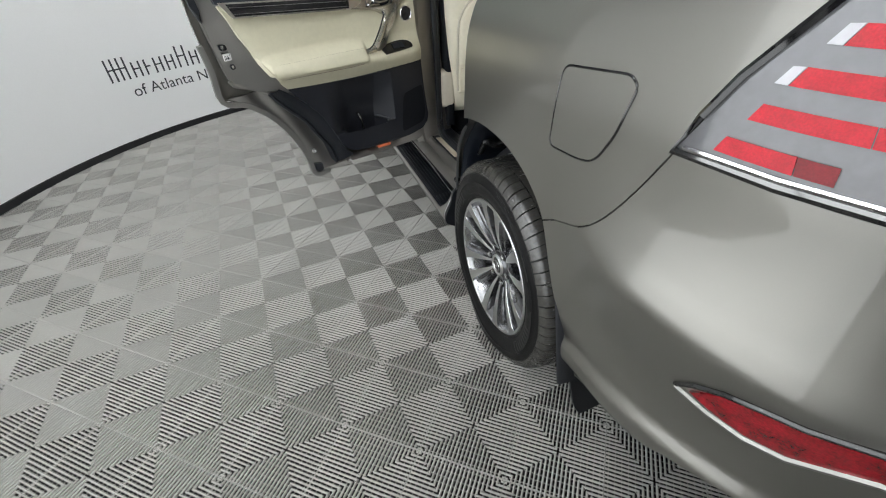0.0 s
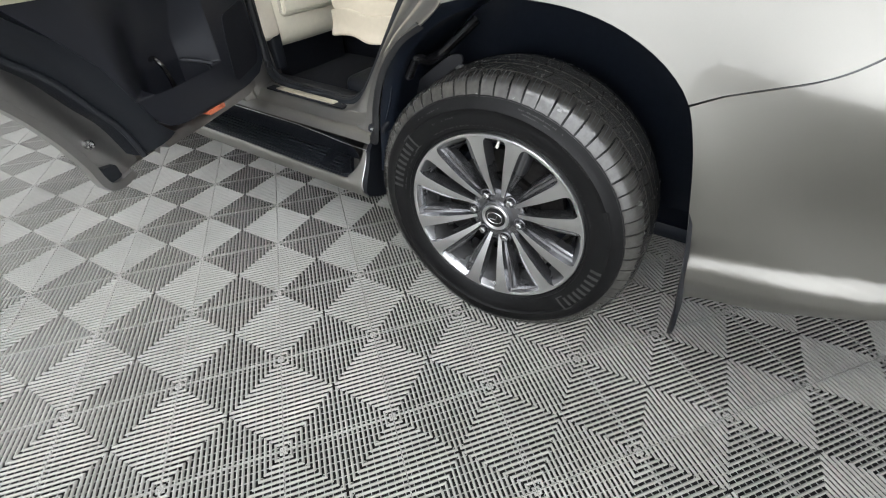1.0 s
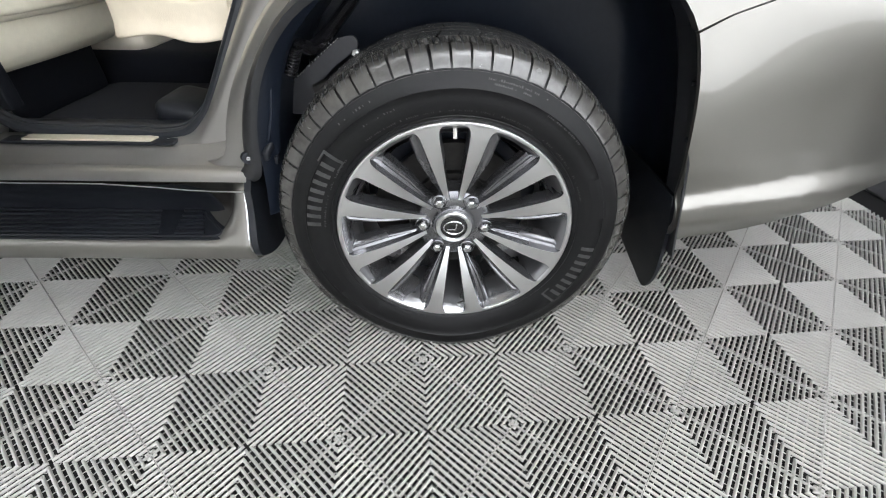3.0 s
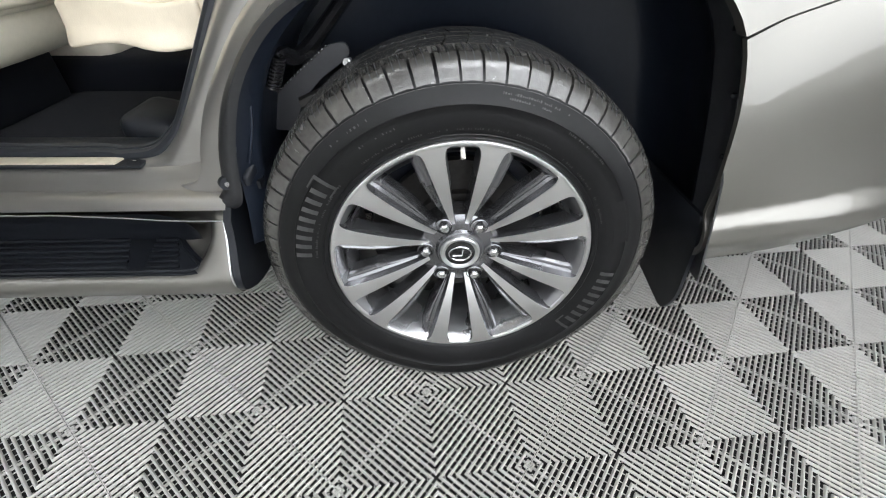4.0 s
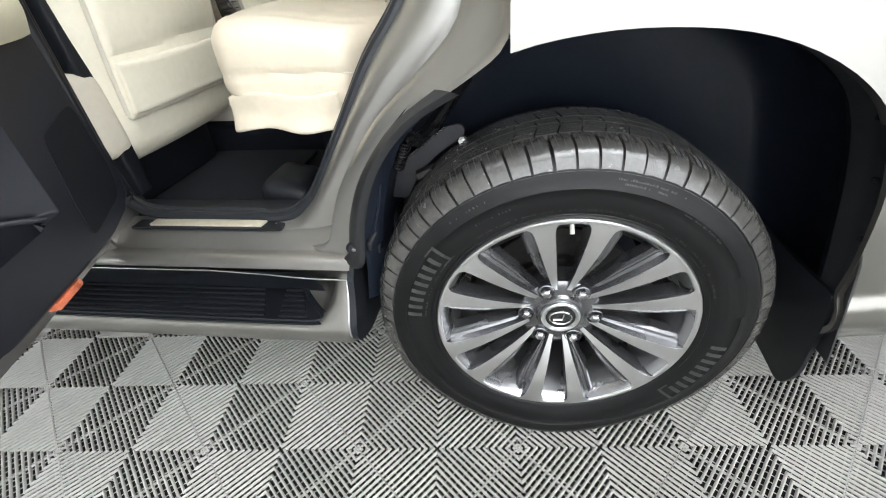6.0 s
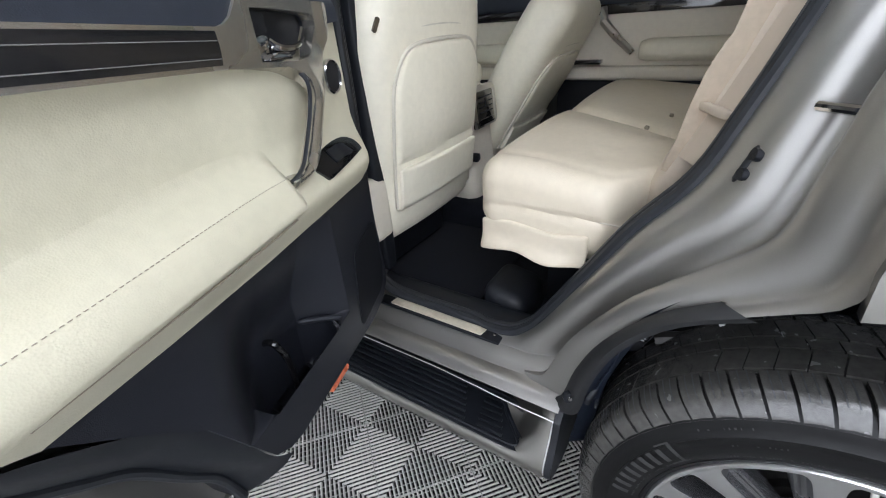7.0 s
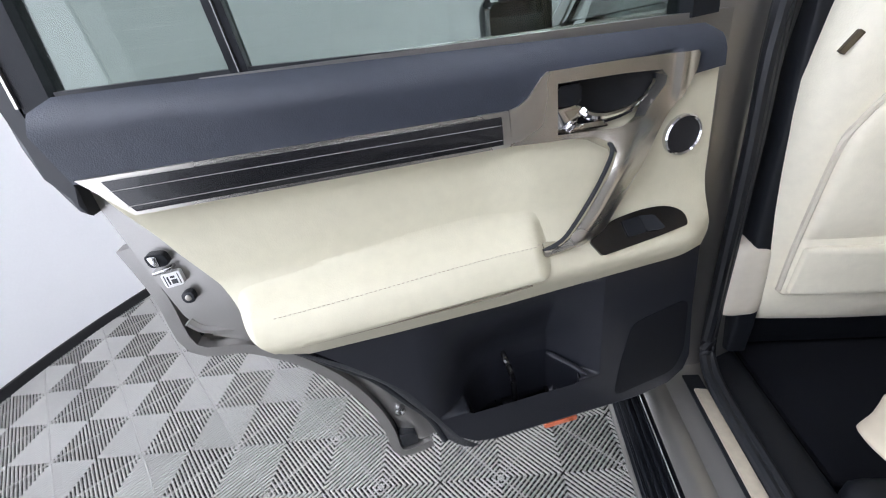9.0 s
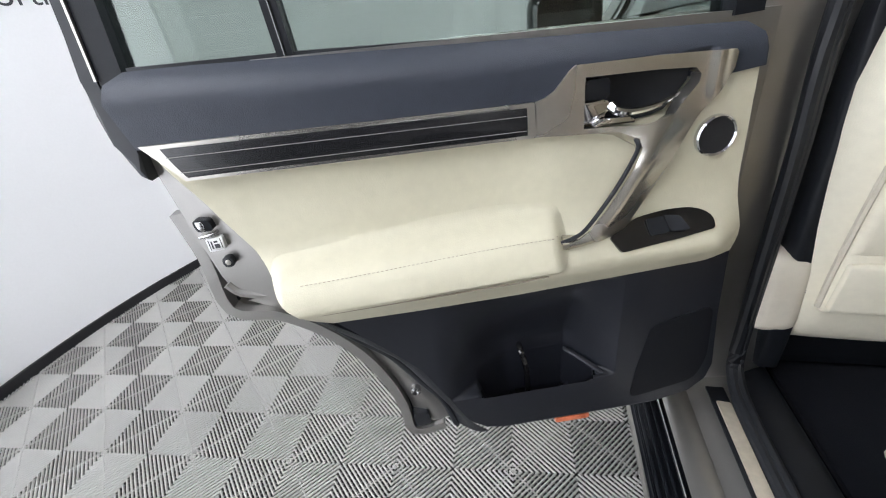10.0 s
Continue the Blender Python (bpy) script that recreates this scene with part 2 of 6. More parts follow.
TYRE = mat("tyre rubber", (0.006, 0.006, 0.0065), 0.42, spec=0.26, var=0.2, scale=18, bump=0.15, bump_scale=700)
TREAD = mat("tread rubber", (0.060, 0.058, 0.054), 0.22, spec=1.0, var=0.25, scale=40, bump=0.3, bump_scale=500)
MACHINED = mat("machined alloy", (0.78, 0.78, 0.785), 0.33, metal=1.0, var=0.02, scale=2, fine=900)
ALLOY_DARK = mat("dark painted alloy", (0.19, 0.19, 0.20), 0.26, metal=0.85, coat=0.4, var=0.06)
STEEL = mat("bright steel", (0.55, 0.55, 0.55), 0.25, metal=1.0, var=0.08)
IRON = mat("brake iron", (0.05, 0.048, 0.046), 0.45, metal=0.8, var=0.3, scale=30)
CHROME = mat("chrome", (0.62, 0.62, 0.63), 0.07, metal=1.0, var=0.02)
SATIN = mat("satin grey trim", (0.58, 0.555, 0.51), 0.30, metal=0.92, var=0.05, scale=3, bump=0.05, bump_scale=800)
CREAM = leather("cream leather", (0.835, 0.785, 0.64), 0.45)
# the seats' cream, warmer, with the shade of the cabin put into its colour
CREAM_SHADED = leather("warm cream leather darkened for cabin shade", (0.64, 0.565, 0.44), 0.47)
TAN_TRIM = leather("tan pillar trim", (0.52, 0.44, 0.35), 0.55, grain=600, bump=0.15)
CREAM_DOOR = leather("cream door trim", (0.61, 0.575, 0.435), 0.47, grain=500, bump=0.2)
CREAM_TRIM = leather("cream moulded trim", (0.74, 0.68, 0.57), 0.5, grain=600, bump=0.18)
NAVY = leather("blue-black grained trim", (0.029, 0.035, 0.049), 0.5, grain=650, bump=0.3, var=0.1)
CARPET = mat("black carpet", (0.0055, 0.0068, 0.011), 0.95, spec=0.2, var=0.3, scale=25, bump=1.0, bump_scale=600, fine=500, sheen=0.04)
THREAD = mat("grey thread", (0.34, 0.30, 0.23), 0.8, var=0.15, fine=900)
WOOD_GLOSS = mat("piano dark wood", (0.008, 0.006, 0.007), 0.12, coat=1.0, var=0.25, scale=14, fine=160)
INLAY_WOOD = mat("graphite grained inlay", (0.012, 0.012, 0.014), 0.24, coat=0.3, var=0.2, scale=9, fine=400)
GLOSS_BLACK = mat("gloss black", (0.008, 0.008, 0.009), 0.10, coat=1.0, var=0.1)
RED_LENS = lens_mat("red lens", (0.52, 0.005, 0.020))
REFLECTOR_RED = mat("faceted red reflector", (0.30, 0.004, 0.012), 0.10, var=0.85, scale=32, fine=260, coat=0.4, spec=0.4)
DARK_RED = lens_mat("dark red lens", (0.20, 0.006, 0.012))
CLEAR_LENS = mat("grey lamp body", (0.14, 0.14, 0.15), 0.2, metal=0.3, coat=1.0, var=0.1, scale=30)
ORANGE = lens_mat("orange reflector", (0.75, 0.20, 0.10), 0.3)
PANE = glass("tinted glass", (0.58, 0.635, 0.605))
PANE_DARK = glass("privacy glass", (0.17, 0.19, 0.18))
PANE_CLEAR = glass("clear glass", (0.70, 0.74, 0.73))

# ---- the booth ----
WALL_WHITE = mat("white booth wall", (0.87, 0.87, 0.87), 0.42, var=0.02, scale=1.2, bump=0.03, bump_scale=60)
CEIL = mat("grey ceiling", (0.30, 0.30, 0.31), 0.8, var=0.06, scale=3)
SKIRT = mat("black vinyl skirting", (0.015, 0.015, 0.017), 0.45, var=0.2)
SLAB = mat("dark concrete slab", (0.010, 0.010, 0.010), 0.8, var=0.3, scale=8)
INK = mat("dark grey vinyl lettering", (0.045, 0.047, 0.055), 0.5, var=0.1)
PANEL_GLOW = emitter("led panel", (0.95, 0.98, 1.0), LAMP_POWER)
TILE = mat("grey ribbed floor tile", (0.435, 0.428, 0.40), 0.34, spec=0.28, var=0.05, scale=14, bump=0.15, bump_scale=500)
# a little difference from tile to tile
_nt = TILE.node_tree
_info, _rng = _nt.nodes.new("ShaderNodeObjectInfo"), _nt.nodes.new("ShaderNodeMapRange")
_rng.inputs["To Min"].default_value, _rng.inputs["To Max"].default_value = 0.93, 1.05
_nt.links.new(_info.outputs["Random"], _rng.inputs["Value"])
_sc = _nt.nodes.new("ShaderNodeVectorMath")
_sc.operation = "SCALE"
_bs = _nt.nodes["Principled BSDF"]
_nt.links.new(_bs.inputs["Base Color"].links[0].from_socket, _sc.inputs[0])
_nt.links.new(_rng.outputs[0], _sc.inputs["Scale"])
_nt.links.new(_sc.outputs[0], _bs.inputs["Base Color"])


def round_booth(a, r, z):
    return (BOOTH[0] + r * math.cos(a), BOOTH[1] + r * math.sin(a), z)


def ring_wall(name, r0, r1, z0, z1, material, n=128, bevel=0.0):
    bm = bmesh.new()
    prof = [(z0, r0), (z1 - bevel, r0), (z1, r0 + bevel), (z1, r1), (z0, r1)] if bevel else [(z0, r0), (z1, r0), (z1, r1), (z0, r1)]
    add_lathe(bm, prof, lambda p, r, a: round_booth(a, r, p), n, closed=True)
    return part(name, bm, material)


tagged(ring_wall("wall_round", BOOTH_R, BOOTH_R + 0.12, -0.02, BOOTH_H, WALL_WHITE), "curved glossy white wall of the photo booth", "wall", kind="structure")
tagged(ring_wall("baseboard", BOOTH_R - 0.010, BOOTH_R - 0.001, -0.01, 0.055, SKIRT, bevel=0.004), "black vinyl skirting along the curved white wall", "baseboard", kind="structure")
_bm = bmesh.new()
bmesh.ops.create_cone(_bm, cap_ends=True, segments=128, radius1=BOOTH_R + 0.1, radius2=BOOTH_R + 0.1, depth=0.1, matrix=Matrix.Translation((*BOOTH, BOOTH_H + 0.05)))
tagged(part("ceiling", _bm, CEIL), "grey ceiling over the booth", "ceiling", kind="structure")
_bm = bmesh.new()
bmesh.ops.create_cone(_bm, cap_ends=True, segments=128, radius1=BOOTH_R + 0.1, radius2=BOOTH_R + 0.1, depth=0.2, matrix=Matrix.Translation((*BOOTH, -0.119)))
FLOOR = tagged(part("floor", _bm, SLAB), "grey ribbed plastic tile floor over a dark slab", "floor", kind="structure")

for px, py in PANELS:
    lamp = thing("ceiling_light", "flat white led panel lit on the ceiling", "ceiling light", pose(px, py, BOOTH_H - 0.02), "ceiling panels")
    part("frame", box((0, 0, 0), (0.64, 1.24, 0.03), 0.004), SATIN, lamp)
    part("diffuser", box((0, 0, -0.012), (0.58, 1.18, 0.02), 0.004), PANEL_GLOW, lamp)


for angle, width, power in BANKS:
    a = radians(angle)
    at = Vector(round_booth(a, BOOTH_R - 0.16, 1.45))
    bank = thing("light_bank", "upright white softbox lamp against the curved wall", "studio lamp", Matrix.Translation(at) @ Matrix.Rotation(a + math.pi / 2, 4, "Z") @ Matrix.Rotation(radians(2), 4, "X"), "light banks")
    part("case", box((0, -0.03, 0), (width + 0.06, 0.06, 2.46), 0.01), SKIRT, bank)
    part("diffuser", box((0, 0.004, 0), (width, 0.012, 2.4), 0.004), emitter("light bank", (0.95, 0.98, 1.0), power), bank)
    for q in (-width * 0.4, width * 0.4):
        part("bracket", tube([(q, -0.04, 0.3), (q, -0.30, 0.3)], 0.018, 8), SKIRT, bank)


# closed dark roller door in the wall behind the camera
_bm = bmesh.new()
_n = 28
for k in range(_n):
    z0, z1 = 0.06 + 2.54 * k / _n, 0.06 + 2.54 * (k + 0.94) / _n
    row = []
    for i in range(17):
        a = radians(lerp(246.5, 287, i / 16))
        row.append([_bm.verts.new(round_booth(a, BOOTH_R - 0.012 - h, z)) for h, z in ((0.0, z0), (0.012, z0 + 0.012), (0.012, z1 - 0.012), (0.0, z1))])
    for A, B in zip(row, row[1:]):
        for i in range(3):
            _bm.faces.new((A[i], A[i + 1], B[i + 1], B[i]))
tagged(part("door_1", _bm, mat("dark grey roller door", (0.06, 0.06, 0.065), 0.5, var=0.1, scale=3)), "closed dark grey roller door in the booth wall", "door", kind="structure")


def wall_bars(bm, a0, z0, bars):
    """Flat vinyl bars on the curved wall: (start, width, bottom, height) in metres along the wall from the angle a0."""
    r = BOOTH_R - 0.003
    for s, w, zb, h in bars:
        n = max(1, int(w / 0.05))
        for k in range(n):
            a, b = a0 - (s + w * k / n) / BOOTH_R, a0 - (s + w * (k + 1) / n) / BOOTH_R
            vs = [bm.verts.new(round_booth(q, r, z)) for q, z in ((a, z0 + zb), (b, z0 + zb), (b, z0 + zb + h), (a, z0 + zb + h))]
            bm.faces.new(vs)


def wall_word(text, a0, z0, width, size, parent):
    """Words in the built-in font, bent along the wall."""
    cu = bpy.data.curves.new("words", "FONT")
    cu.body, cu.size = text, size
    ob = bpy.data.objects.new("words", cu)
    scene.collection.objects.link(ob)
    bpy.context.view_layer.update()
    me = bpy.data.meshes.new_from_object(ob.evaluated_get(bpy.context.evaluated_depsgraph_get()))
    bpy.data.objects.remove(ob)
    long = max(v.co.x for v in me.vertices)
    for v in me.vertices:
        v.co = Vector(round_booth(a0 - v.co.x * width / long / BOOTH_R, BOOTH_R - 0.003, z0 + v.co.y))
    # every letter is a piece of its own
    bm = bmesh.new()
    bm.from_mesh(me)
    left = set(bm.faces)
    while left:
        stack, lot = [left.pop()], []
        while stack:
            f = stack.pop()
            lot.append(f)
            for e in f.edges:
                for q in e.link_faces:
                    if q in left:
                        left.remove(q)
                        stack.append(q)
        one, seen = bmesh.new(), {}
        for f in lot:
            for v in f.verts:
                if v not in seen:
                    seen[v] = one.verts.new(v.co)
            one.faces.new([seen[v] for v in f.verts])
        part("letter", one, INK, parent, smooth=False)
    bm.free()


def wall_sign(a0, z0):
    sign = thing("wall_sign", "dark lettering in two lines on the white curved wall", "sign", group="wall signs")
    x = 0.0
    # the trade name as plain bars
    for w, h, stems in ((0.21, 0.185, 4), (0.11, 0.13, 2), (0.085, 0.13, 1), (0.11, 0.13, 2), (0.11, 0.13, 2), (0.12, 0.19, 2), (0.11, 0.13, 2), (0.09, 0.13, 1), (0.06, 0.02, 0), (0.15, 0.185, 2), (0.11, 0.13, 2), (0.12, 0.13, 2), (0.10, 0.13, 1)):
        bm = bmesh.new()
        if stems == 0:
            wall_bars(bm, a0, z0, [(x + 0.01, 0.045, 0.055, 0.016)])
        else:
            sw = 0.017
            bars = [(x + 0.012 + k * (w - 0.03 - sw) / max(stems - 1, 1), sw, 0.0, h) for k in range(stems)]
            bars.append((x + 0.012, w - 0.03, h * 0.5, 0.012))
            wall_bars(bm, a0, z0, bars)
        x += w * 1.06
        part("bar", bm, INK, sign, smooth=False)
    wall_word("of Atlanta Northeast", a0 - radians(2.8), z0 - 0.15, 1.277, 0.135, sign)
    return sign


wall_sign(radians(139.9), 0.55)
wall_sign(radians(185.8), 1.79)

# ---- the car: body shell ----
# The car stands along +y; its left rear wheel stands at the origin, its middle at x = XC.
XC = 0.865
CAR = thing("suv", "greige metallic luxury suv with its rear door open", "car")
SIDE = table([(0.20, 0.00), (0.30, 0.015), (0.40, 0.025), (0.47, 0.028), (0.55, 0.050), (0.68, 0.068), (0.82, 0.073), (0.96, 0.074), (1.08, 0.071), (1.16, 0.062), (1.23, 0.040), (1.28, 0.015), (1.33, -0.005), (1.5, -0.05), (1.7, -0.12), (1.85, -0.22)])
LIP_Z = table([(-0.95, 0.575), (-0.80, 0.558), (-0.72, 0.543), (-0.64, 0.521), (-0.53, 0.493), (-0.44, 0.468)])  # crease over the lower lip of the rear bumper
BUMP = table([(0.20, 0.020), (0.30, 0.035), (0.36, 0.045), (0.41, 0.051), (0.455, 0.055), (0.485, 0.057), (0.51, 0.058), (0.535, 0.0585), (0.56, 0.059), (0.60, 0.061), (0.66, 0.070), (0.74, 0.094), (0.80, 0.112), (0.835, 0.118), (0.862, 0.111), (0.90, 0.093), (0.95, 0.079), (1.0, 0.073), (1.1, 0.07), (1.3, 0.03), (1.5, -0.05), (1.85, -0.22)])
ARCH = [(0.40, 0.46), (0.392, 0.56), (0.365, 0.66), (0.335, 0.735), (0.29, 0.79), (0.22, 0.848), (0.125, 0.890), (0.03, 0.908), (-0.06, 0.911), (-0.15, 0.902), (-0.23, 0.878), (-0.302, 0.838), (-0.355, 0.785), (-0.392, 0.70), (-0.421, 0.60), (-0.447, 0.50), (-0.470, 0.40), (-0.489, 0.32)]

# the same line, smooth; three steps for one
ROUND = [tuple(p) for p in smooth_loop([(0.43, 0.24)] + ARCH, 3, closed=False)]


def flare(y, z):
    r = math.hypot(y * 1.08, (z - 0.40))
    return 0.004 * math.exp(-((r - 0.50) / 0.055) ** 2)


def body(u, z):
    """The outer surface of the left side; past the rear corner u runs on round the back."""
    k = min(max((-0.38 - u) / 0.30, 0), 1)
    k = k * k * (3 - 2 * k)
    o = lerp(SIDE(z), BUMP(z), k) + flare(u, z) + flare(u - 2.79, z)
    if -1.2 < u < -0.36:
        below = LIP_Z(u) - z
        o += (0.015 * sm(below, -0.010, 0.034) - 0.036 * sm(below, 0.055, 0.15)) * sm(-u, 0.38, 0.47) * (1 - sm(-u, 0.95, 1.2))
    rho, turn = 0.52, 1.45
    w = -0.68 - u
    if w <= 0:
        x, y, a = 0.0, u, 0.0
        if u > 2.4:
            x += 0.42 * ((u - 2.4) / 1.2) ** 2.4
    elif w < rho * turn:
        a = w / rho
        x, y = rho * (1 - math.cos(a)), -0.68 - rho * math.sin(a)
    else:
        a = turn
        w -= rho * turn
        x, y = rho * (1 - math.cos(a)) + math.sin(a) * w, -0.68 - rho * math.sin(a) - math.cos(a) * w
    return (x - math.cos(a) * o, y - math.sin(a) * o, z)


def body_r(u, z):
    x, y, zz = body(u, z)
    return (2 * XC - x, y, zz)


def shifted(surf, d):
    """The same surface, moved outward by d."""
    def f(u, z):
        e = 1e-3
        p = Vector(surf(u, z))
        n = (Vector(surf(u + e, z)) - Vector(surf(u - e, z))).cross(Vector(surf(u, z + e)) - Vector(surf(u, z - e))).normalized()
        side = Vector((XC, 1.0, 0.6)) - p
        if n.dot(Vector((side.x, side.y * 0.3, 0))) > 0:
            n = -n
        return p + n * d
    return f


SEAM = [tuple(p) for p in smooth_loop([(-0.398, 0.808), (-0.450, 0.830), (-0.505, 0.856), (-0.545, 0.888), (-0.575, 0.927), (-0.603, 0.973), (-0.635, 1.030), (-0.656, 1.067)], 4, closed=False)]
QUARTER = ROUND[21:40] + SEAM + [(-0.702, 1.172), (-0.750, 1.255), (-0.80, 1.335), (0.058, 1.315), (0.075, 1.26), (0.098, 1.19), (0.114, 1.12), (0.121, 1.05), (0.124, 1.0), (0.127, 0.94)]
BUMPER = [(-0.3575, 0.7815)] + ROUND[40:] + [(-0.50, 0.335), (-0.54, 0.354), (-0.585, 0.369), (-0.63, 0.386), (-0.67, 0.408), (-0.70, 0.429), (-0.73, 0.455), (-0.76, 0.482), (-0.80, 0.510), (-0.87, 0.533), (-1.0, 0.555), (-1.2, 0.56), (-1.93, 0.56), (-1.93, 0.70), (-1.93, 1.0), (-1.15, 1.055), (-0.90, 1.062), (-0.660, 1.062)] + [(u - 0.0022, z - 0.0020) for u, z in SEAM[::-1]]
F_DOOR = [(1.012, 0.505), (1.012, 0.8), (1.03, 1.1), (1.04, 1.272), (1.98, 1.225), (2.02, 1.1), (2.04, 0.9), (2.03, 0.7), (2.0, 0.52)]
R_DOOR = [(0.405, 0.478), (0.60, 0.500), (1.002, 0.505), (1.002, 0.8), (1.02, 1.1), (1.03, 1.272), (0.066, 1.308), (0.083, 1.26), (0.106, 1.19), (0.122, 1.12), (0.129, 1.05), (0.132, 1.0), (0.134, 0.94), (0.133, 0.892)] + ROUND[18:5:-1]
FENDER = [(2.01, 0.52), (2.04, 0.7), (2.05, 0.9), (2.03, 1.1), (1.99, 1.225), (2.3, 1.20), (2.9, 1.13), (3.5, 1.0), (3.62, 0.9), (3.62, 0.4), (3.30, 0.3)] + [(2.79 - y, z) for y, z in ROUND[:2:-1]] 


def body_panel(name, outline, label="", left=True, **kw):
    return skin(name, outline, body if left else body_r, 0.02, PAINT, CAR, label, out=(-1, 0, 0) if left else (1, 0, 0), **kw)


for left in (True, False):
    body_panel("rear_quarter_panel", QUARTER, left=left, step=0.035)
    body_panel("front_door_skin", F_DOOR, left=left, step=0.05)
    body_panel("front_fender", FENDER, left=left, step=0.06)
body_panel("rear_door_skin", R_DOOR, left=False, step=0.05)


for left in (True, False):
    s = body if left else body_r
    skin("rear_bumper", BUMPER, s, 0.010, PAINT, CAR, "smooth painted rear bumper corner", step=0.012, out=(-0.6, -0.8, 0) if left else (0.6, -0.8, 0))

# dark cavity behind the seams
SEAMS = [(-0.39, 0.74), (-0.39, 0.80), (-0.43, 0.825), (-0.49, 0.858), (-0.558, 0.905), (-0.625, 0.99), (-0.645, 1.06), (-0.71, 1.17), (-0.77, 1.27), (-0.90, 1.27), (-0.90, 1.02), (-0.64, 1.02), (-0.6, 0.93), (-0.53, 0.85), (-0.45, 0.79), (-0.40, 0.74)]
skin("seam_backing", SEAMS, shifted(body, -0.007), 0.003, GLOSS_BLACK, CAR, out=(-1, 0, 0))

# fuel flap
FLAP = rounded([(-0.364, 1.128), (-0.356, 1.055), (-0.350, 0.968), (-0.448, 0.974), (-0.497, 0.985), (-0.537, 1.052), (-0.558, 1.128), (-0.536, 1.142)], [0.022, 0.0, 0.022, 0.02, 0.03, 0.02, 0.015, 0.012], 5)
flap = skin("fuel_flap", FLAP, shifted(body, 0.0015), 0.012, PAINT, CAR, out=(-1, 0, 0), step=0.03)
_g = [Vector(shifted(body, 0.0008)(u, z)) for u, z in FLAP]
part("flap_gap", tube(_g, 0.0024, 6, closed=True), GLOSS_BLACK, CAR)

# tail lamp
LAMP = [(-0.656, 1.068), (-0.704, 1.172), (-0.758, 1.255), (-0.81, 1.335), (-1.16, 1.34), (-1.16, 1.066), (-0.90, 1.068)]
for left in (True, False):
    s = body if left else body_r
    o = (-0.7, -0.7, 0) if left else (0.7, -0.7, 0)
    tail = skin("tail_lamp", LAMP, shifted(s, 0.003), 0.02, CLEAR_LENS, CAR, "grey tail lamp with four red bars", out=o)
    for z0, ua, ub in ((1.087, -0.708, -0.787), (1.130, -0.728, -0.828), (1.171, -0.749, -0.865), (1.212, -0.774, -0.90)):
        skin("red_bar", [(ua, z0), (ua - 0.008, z0 + 0.0195), (ub + 0.003, z0 + 0.0195), (ub, z0)], shifted(s, 0.0055), 0.004, RED_LENS, tail, out=o, step=0.02)
        if z0 > 1.16:
            skin("clear_bar", [(ua + 0.013, z0), (ua + 0.004, z0 + 0.0185), (ua - 0.007, z0 + 0.0195), (ua + 0.001, z0)], shifted(s, 0.005), 0.004, mat("clear bar end", (0.5, 0.5, 0.53), 0.25, coat=1.0), tail, out=o)
        else:
            skin("dark_bar", [(ub - 0.001, z0), (ub + 0.002, z0 + 0.0195), (ub - 0.031, z0 + 0.0195), (ub - 0.033, z0)], shifted(s, 0.005), 0.004, DARK_RED if z0 < 1.1 else RED_LENS, tail, out=o)
    part("lamp_rim", tube([shifted(s, 0.006)(u, z) for u, z in ((-1.16, 1.076), (-0.90, 1.078), (-0.78, 1.078), (-0.672, 1.076))], 0.0035, 6), CHROME, tail)
    part("lamp_edge", tube([shifted(s, 0.005)(u, z) for u, z in ((-1.16, 1.067), (-0.90, 1.069), (-0.78, 1.069), (-0.656, 1.067), (-0.680, 1.12), (-0.704, 1.172), (-0.758, 1.255), (-0.81, 1.335))], 0.006, 6), GLOSS_BLACK, tail)
    fog = skin("rear_reflector", [(-0.795, 0.722), (-0.831, 0.770), (-0.868, 0.788), (-0.903, 0.798), (-0.95, 0.820), (-1.0, 0.832), (-1.2, 0.845), (-1.2, 0.80), (-1.05, 0.785), (-0.97, 0.772), (-0.94, 0.745), (-0.91, 0.716), (-0.867, 0.703), (-0.825, 0.707)], shifted(s, 0.004), 0.01, REFLECTOR_RED, CAR, "red bumper reflector in a bright rim", out=o, step=0.03)
    part("rim", tube([shifted(s, 0.004)(u, z) for u, z in ((-1.2, 0.795), (-1.05, 0.78), (-0.97, 0.766), (-0.94, 0.738), (-0.91, 0.708), (-0.867, 0.694), (-0.821, 0.698), (-0.775, 0.710))], 0.0055, 6), JAMB_PAINT, fog)
    part("rim", tube([shifted(s, 0.003)(u, z) for u, z in ((-0.775, 0.712), (-0.797, 0.745), (-0.831, 0.778), (-0.868, 0.795), (-0.903, 0.805), (-0.95, 0.827), (-1.0, 0.838), (-1.2, 0.851))], 0.0045, 6), GLOSS_BLACK, fog)

# tailgate, roof, bonnet and nose close the shell
def ruled(name, A, B, material, n=10, crown=0.0, parent=CAR, thick=0.02, label=""):
    """A sheet between two rails, crowned in between."""
    bm, rows = bmesh.new(), []
    for k in range(n + 1):
        t = k / n
        rows.append([bm.verts.new(Vector(a).lerp(Vector(b), t) + Vector((0, 0, crown * 4 * t * (1 - t)))) for a, b in zip(A, B)])
    for r, q in zip(rows, rows[1:]):
        for i in range(len(r) - 1):
            bm.faces.new((r[i], r[i + 1], q[i + 1], q[i]))
    ob = part(name, bm, material, parent, label)
    so = ob.modifiers.new("thickness", "SOLIDIFY")
    so.thickness, so.offset = thick, -1
    return ob


def mir(pts):
    return [(2 * XC - x, y, z) for x, y, z in pts]


